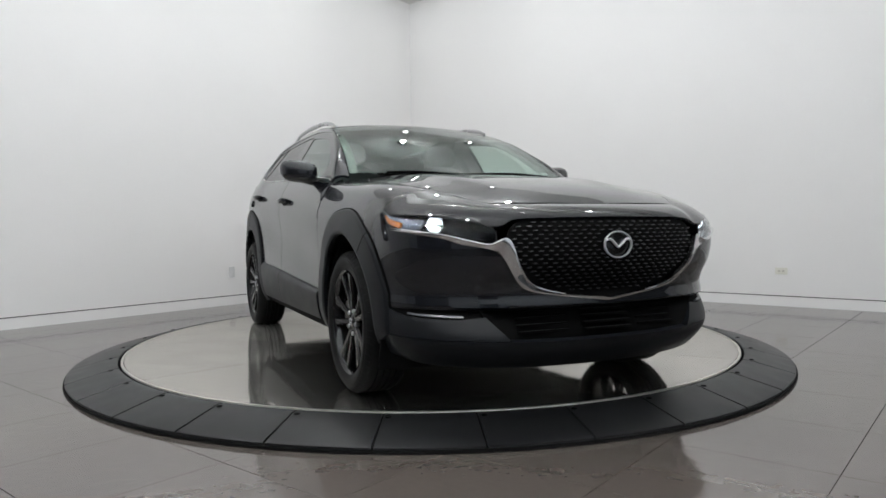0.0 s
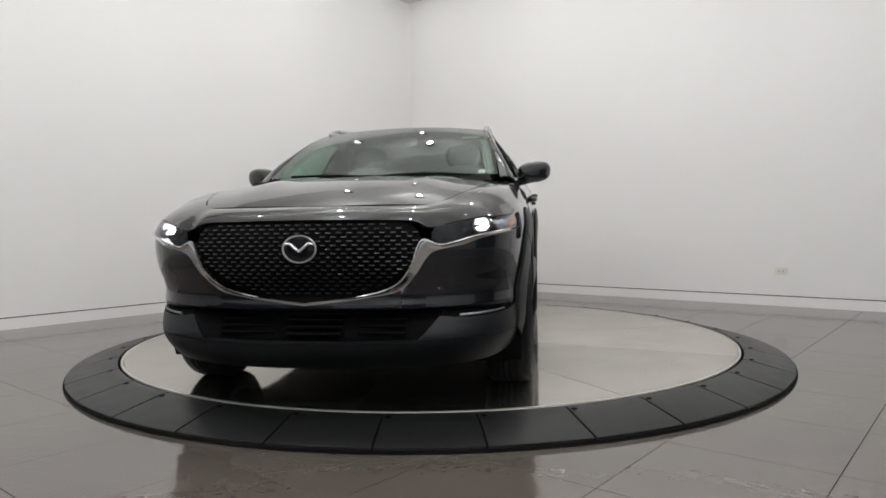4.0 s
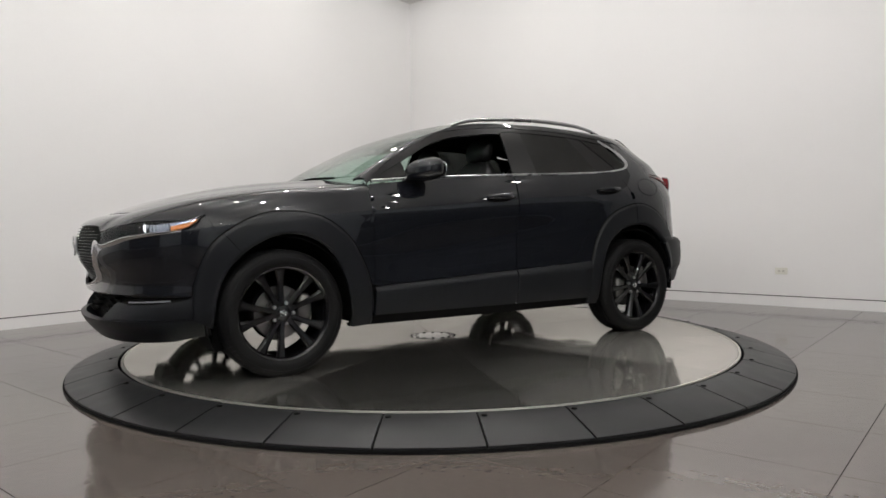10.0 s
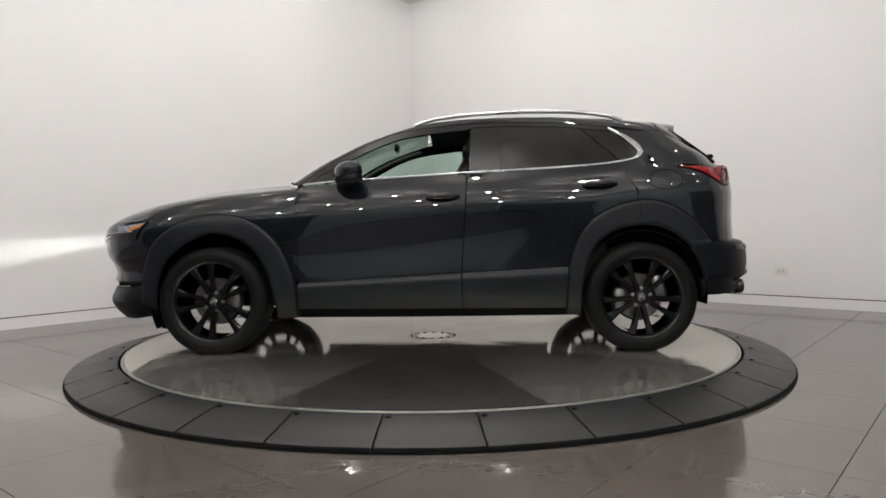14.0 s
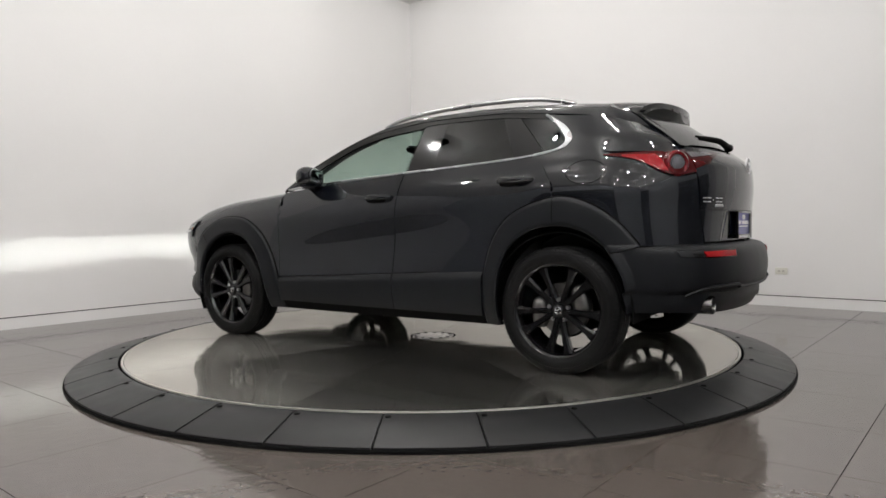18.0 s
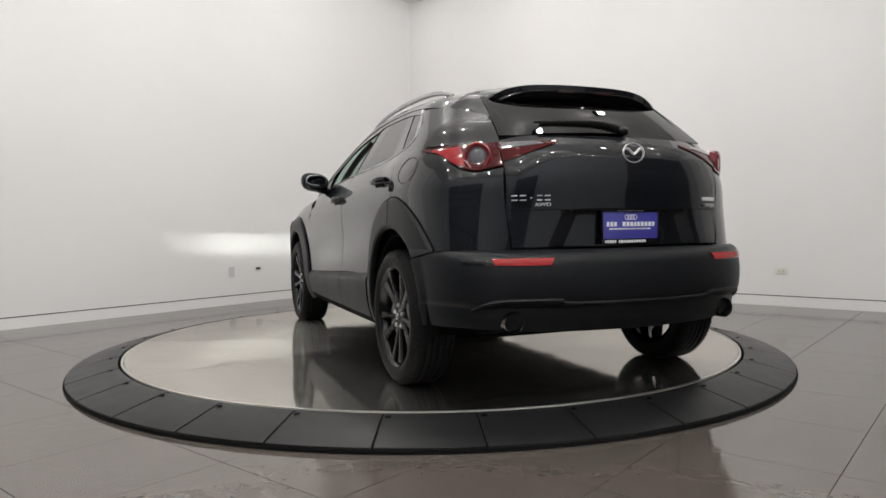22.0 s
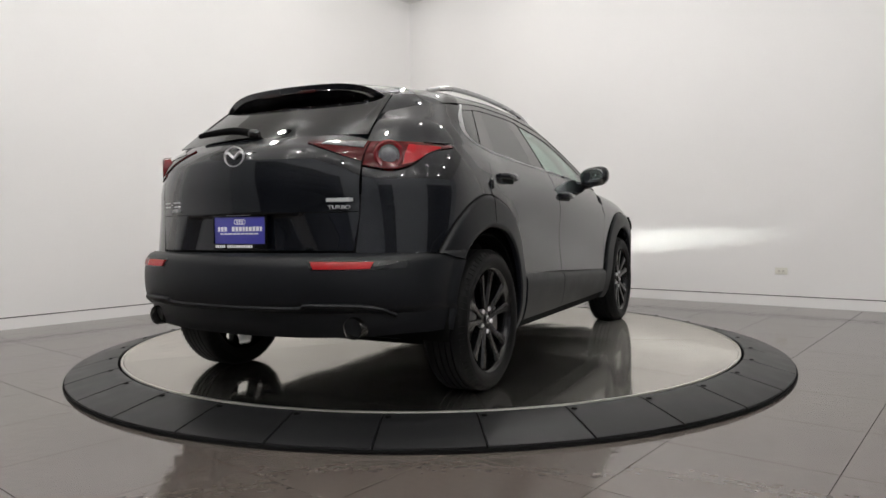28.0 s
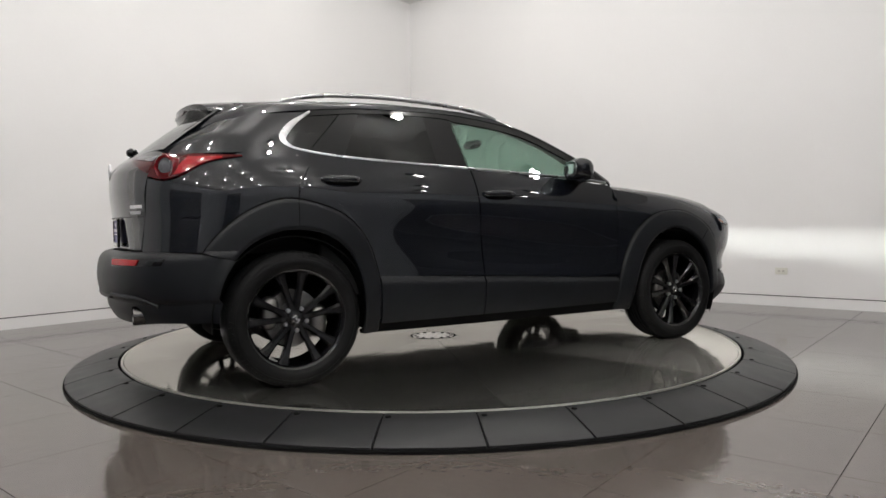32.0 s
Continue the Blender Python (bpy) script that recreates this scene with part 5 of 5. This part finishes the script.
for y in (0.36, -0.36):
    st, m = seat(0.08, y, "front_seat", 0.245)
    part("headrest", mesh_of("headrest", *blob((0.02, 0, 0.675), (0.055, 0.13, 0.085), 2.8, 20, 10, m)), FABRIC, st)
    for dy in (-0.05, 0.05):
        v_, f_ = tube([m @ Vector((0, dy, 0.55)), m @ Vector((0.01, dy, 0.64))], 0.006, 8)
        part("headrest_post", mesh_of("headrest_post", v_, f_), SATIN, st)
st, m = seat(-0.82, 0.0, "rear_seat", 0.60)
for y in (0.36, -0.36):
    part("headrest", mesh_of("headrest", *blob((0.0, y, 0.60), (0.05, 0.12, 0.055), 2.8, 20, 10, m)), FABRIC, st)
part("dashboard", mesh_of("dashboard", *blob((0.68, 0, 0.88), (0.22, 0.70, 0.13), 3.4, 32, 12)), FABRIC, car)
v_, f_ = tube([(0.44 + 0.045 * math.sin(a), 0.36 + 0.18 * math.cos(a), 0.90 + 0.17 * math.sin(a)) for a in [2 * math.pi * i / 16 for i in range(17)]], 0.014, 8, fine=2)
sw = part("steering_wheel", mesh_of("steering_wheel", v_, f_), FABRIC, car)
part("wheel_hub", mesh_of("wheel_hub", *blob((0.46, 0.36, 0.90), (0.04, 0.07, 0.06), 2.5, 18, 10)), FABRIC, sw)
part("display", box_mesh("display", (0.60, -0.12, 0.985), (0.63, 0.12, 1.075), 0.008), GLOSS, car)
part("cabin_mirror", mesh_of("cabin_mirror", *blob((0.24, 0, 1.365), (0.02, 0.115, 0.032), 2.6, 20, 10)), GLOSS, car)


for nm, lo, hi, lb in (("screen_label", (-0.005, -0.055, -0.02), (0.0, 0.055, 0.02), "white paper label inside the windscreen"), ("screen_sticker", (-0.005, -0.02, -0.02), (0.0, 0.02, 0.02), "small pale sticker inside the windscreen")):
    x_, y_ = (0.27, 0.475) if nm == "screen_label" else (0.80, 0.60)
    p_ = roof(x_, y_)
    slope = math.degrees(math.atan2(roof(x_ - 0.05, y_).z - roof(x_ + 0.05, y_).z, 0.1))
    part(nm, box_mesh(nm, lo, hi, 0.001, 1, Matrix.Translation(p_ - Vector((0.008, 0, 0.012))) @ pose(0, 0, 0, 0, slope - 90, 0)), LETTER, car, lb)


def lining(u, v):
    w = 2 * u - 1
    x = -0.02 - 1.50 * v
    p = roof(x, w * (edge_y(x) - 0.02))
    return p - Vector((0, 0, 0.03))


PALE = mat("pillar_fabric", (0.22, 0.215, 0.20), 0.85, var=0.1, fine=300)
for s in SIDES:
    def pillar(u, v):
        x = 0.74 - 0.62 * u
        a = roof(x, edge_y(x) - 0.012)
        return a - Vector((0.02, 0.012 + 0.045 * v, 0.028 + 0.055 * v * (1 - v)))
    part("pillar_lining", shell("pillar_lining", pillar, 14, 4, 0.006, s), PALE, car, "pale grey windscreen pillar lining")
part("headliner", shell("headliner", lining, 16, 16, 0.006), LINER, car)


# ---- wheels ----
def road_wheel(s):
    """One wheel about its hub, the outer face towards +y for s = 1."""
    w = new("wheel")
    R, RR, HW = 0.340, 0.252, 0.107
    prof = [(RR - 0.006, -HW + 0.012), (RR + 0.012, -HW + 0.002), (RR + 0.045, -HW - 0.004), (R - 0.03, -HW + 0.002), (R - 0.010, -HW + 0.016), (R, -HW + 0.035)]
    for g in (-0.045, -0.015, 0.015, 0.045):
        prof += [(R, g - 0.005), (R - 0.008, g - 0.003), (R - 0.008, g + 0.003), (R, g + 0.005)]
    prof += [(R, HW - 0.035), (R - 0.010, HW - 0.016), (R - 0.03, HW - 0.002), (R - 0.036, HW - 0.001), (R - 0.038, HW + 0.002), (RR + 0.045, HW + 0.004), (RR + 0.022, HW + 0.003), (RR + 0.012, HW - 0.002), (RR - 0.006, HW - 0.012)]
    v_, f_ = lathe(prof, 72, "y")
    tyre = part("tyre", mesh_of("tyre", v_, f_, angle=30), TYRE, w, "black rubber tyre")
    bv, bf = [], []
    for i in range(72):
        a = 2 * math.pi * (i + 0.5) / 72
        for sg in (1, -1):
            k = len(bv)
            for rr, yy in ((R - 0.026, HW - 0.0005), (R - 0.004, HW - 0.020)):
                for da in (-0.010, 0.010):
                    for hh in (0.0, 0.0015):
                        bv.append(((rr + hh) * math.cos(a + da), sg * (yy + hh), (rr + hh) * math.sin(a + da)))
            bf += [(k + 1, k + 3, k + 7, k + 5), (k, k + 1, k + 5, k + 4), (k + 2, k + 6, k + 7, k + 3), (k, k + 2, k + 3, k + 1), (k + 4, k + 5, k + 7, k + 6)]
    tagged(part("tread", mesh_of("tread", bv, bf, smooth=False), TYRE, w), kind="stuff")
    v_, f_ = lathe([(RR - 0.03, -0.085), (RR - 0.022, 0.03), (RR - 0.020, HW - 0.03), (RR - 0.012, HW - 0.014), (RR - 0.002, HW - 0.008), (RR + 0.001, HW - 0.014), (RR - 0.002, -0.09)], 64, "y")
    rim = part("rim", mesh_of("rim", v_, f_), ALLOY, w, "gloss black alloy rim with ten spokes")
    spv = []
    prof_r = [(0.040, 0.072, 0.020), (0.075, 0.074, 0.016), (0.13, 0.078, 0.0155), (0.19, 0.085, 0.020), (0.232, 0.090, 0.029)]
    for i in range(10):
        tw = 0.02 if i % 2 else -0.02
        base_a = 2 * math.pi * (i // 2) / 5 + (0.235 if i % 2 else -0.235)
        verts, faces = [], []
        for j, (r, yy, hw) in enumerate(prof_r):
            a = base_a + tw * (r / 0.232 - 0.5)
            d, n = Vector((math.cos(a), 0, math.sin(a))), Vector((-math.sin(a), 0, math.cos(a)))
            c = d * r
            verts += [c + n * hw + Vector((0, yy - 0.010, 0)), c + n * hw * 0.55 + Vector((0, yy, 0)), c - n * hw * 0.55 + Vector((0, yy, 0)), c - n * hw + Vector((0, yy - 0.010, 0)),
                      c - n * hw * 0.8 + Vector((0, yy - 0.045, 0)), c + n * hw * 0.8 + Vector((0, yy - 0.045, 0))]
        for j in range(len(prof_r) - 1):
            for q in range(6):
                faces.append([j * 6 + q, j * 6 + (q + 1) % 6, j * 6 + 6 + (q + 1) % 6, j * 6 + 6 + q])
        faces.append([0, 1, 2, 3, 4, 5][::-1])
        e = (len(prof_r) - 1) * 6
        faces.append([e + q for q in range(6)])
        part("spoke", mesh_of("spoke", verts, faces, angle=25), ALLOY, w)
    v_, f_ = lathe([(0.0, 0.070), (0.030, 0.070), (0.050, 0.066), (0.062, 0.058), (0.066, 0.02)], 36, "y")
    part("hub", mesh_of("hub", v_, f_), ALLOY, w)
    v_, f_ = lathe([(0.0, 0.079), (0.020, 0.078), (0.027, 0.074), (0.028, 0.066)], 30, "y")
    cap = part("centre_cap", mesh_of("centre_cap", v_, f_), GLOSS, w, "black centre cap with silver badge")
    cv, cf = [], []
    for i in range(24):
        a = 2 * math.pi * i / 24
        for r, yy in ((0.016, 0.079), (0.018, 0.081), (0.0205, 0.079)):
            cv.append((r * math.cos(a), yy, r * math.sin(a) * 0.85))
    for i in range(24):
        for j in range(2):
            cf.append([i * 3 + j, i * 3 + j + 1, ((i + 1) % 24) * 3 + j + 1, ((i + 1) % 24) * 3 + j])
    part("cap_ring", mesh_of("cap_ring", cv, cf), CHROME, w)
    for q in SIDES:
        v_, f_ = tube([(0.0, 0.080, -0.003), (q * 0.007, 0.080, 0.005), (q * 0.015, 0.080, 0.005)], 0.0022, 6, fine=4)
        part("cap_badge", mesh_of("cap_badge", v_, f_), CHROME, w)
    for i in range(5):
        a = 2 * math.pi * (i + 0.5) / 5
        v_, f_ = lathe([(0.0, 0.078), (0.009, 0.078), (0.0118, 0.073), (0.0118, 0.055)], 6, "y")
        v_ = [p + Vector((0.057 * math.cos(a), 0, 0.057 * math.sin(a))) for p in v_]
        part("wheel_nut", mesh_of("wheel_nut", v_, f_, angle=20), SATIN, w, "steel wheel nut")
    v_, f_ = lathe([(0.055, 0.012), (0.060, 0.030), (0.085, 0.030), (0.085, 0.014), (0.142, 0.014), (0.144, 0.010), (0.144, -0.012)], 48, "y")
    part("brake_disc", mesh_of("brake_disc", v_, f_), DISC_METAL, w, "dull steel brake disc")
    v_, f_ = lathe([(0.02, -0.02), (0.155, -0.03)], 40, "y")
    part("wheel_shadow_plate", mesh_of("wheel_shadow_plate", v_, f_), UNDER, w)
    if s < 0:
        me_done = set()
        for o in w.children_recursive:
            if o.data and o.data.name not in me_done:
                me_done.add(o.data.name)
                o.data.transform(Matrix.Diagonal((1, -1, 1, 1)))
                o.data.flip_normals()
    return w


for s in SIDES:
    a_ = road_wheel(s)
    for i, hx in enumerate((1.3275, -1.3275)):
        w = a_ if i == 0 else copy_thing(a_, Matrix.Identity(4))
        w.parent = car
        turn = (0.0 if i == 0 else 18.0) if s > 0 else (43.0 if i == 0 else 49.0)
        w.matrix_basis = pose(hx, 0.783 * s, 0.335) @ pose(0, 0, 0, 0, turn, 0)
        cal = part("brake_caliper", mesh_of("brake_caliper", *blob((-0.125, 0.02, 0.02), (0.045, 0.045, 0.085), 3.0, 16, 10)), DISC_METAL, w)
        cal.matrix_basis = pose(0, 0, 0, 0, -turn, 0) @ pose(0, 0.02 * (s - 1), 0, 0, 0 if hx > 0 else 180, 0)


# ---- floor tiles ----
floor = room_thing("floor", slab("floor", (BACK_A - 0.15, BACK_B - 0.15, -0.12), (WALL_A + 0.15, WALL_B + 0.15, -0.004)), GROUT, "grey-brown polished porcelain floor tiles with thin dark joints", "floor", "structure")
PITCH_T = 0.6096
T1, T2 = -0.3227, -1.1134      # joint positions across and along the room


def tile_block(w, h):
    g = 0.0016
    bm = box_mesh("floor_tile", (g, g, -0.012), (w - g, h - g, 0.0))
    me = bpy.data.meshes.new("floor_tile")
    bm.to_mesh(me)
    bm.free()
    me.materials.append(TILE)
    return me


full = tile_block(PITCH_T, PITCH_T)
far_v, far_f = [], []
ia0, ia1 = math.floor((BACK_A - T2) / PITCH_T), math.ceil((WALL_A - T2) / PITCH_T)
ib0, ib1 = math.floor((BACK_B - T1) / PITCH_T), math.ceil((WALL_B - T1) / PITCH_T)
for i in range(ia0, ia1):
    for j in range(ib0, ib1):
        a, b = T2 + i * PITCH_T, T1 + j * PITCH_T
        a2, b2 = min(a + PITCH_T, WALL_A), min(b + PITCH_T, WALL_B)
        ca, cb = (a + a2) / 2, (b + b2) / 2
        if math.hypot(ca, cb) < R2 - 0.75:
            continue
        if a < -4.6 or b < -4.2:
            k = len(far_v)
            far_v += [(a + .0016, b + .0016, 0), (a2 - .0016, b + .0016, 0), (a2 - .0016, b2 - .0016, 0), (a + .0016, b2 - .0016, 0)]
            far_f.append((k, k + 1, k + 2, k + 3))
            continue
        whole = a2 - a > PITCH_T - 1e-6 and b2 - b > PITCH_T - 1e-6
        t = part("floor_tile", full if whole else tile_block(a2 - a, b2 - b), TILE, floor)
        t.matrix_basis = pose(a, b, 0)
rest = part("tile_field", mesh_of("tile_field", far_v, far_f, smooth=False), TILE, floor)
tagged(rest, kind="stuff")




# ---- movement ----
def motions():
    rows, drows = [], []
    for i in range(33):
        phi = PHI0 + OMEGA * i
        rows.append((float(i), pose(0, 0, ZD, 0, 0, phi) @ pose(CAR_X, CAR_Y, 0.0)))
        drows.append((float(i), pose(0, 0, 0, 0, 0, phi)))
    walk(car, rows)
    walk(disc, drows)


motions()
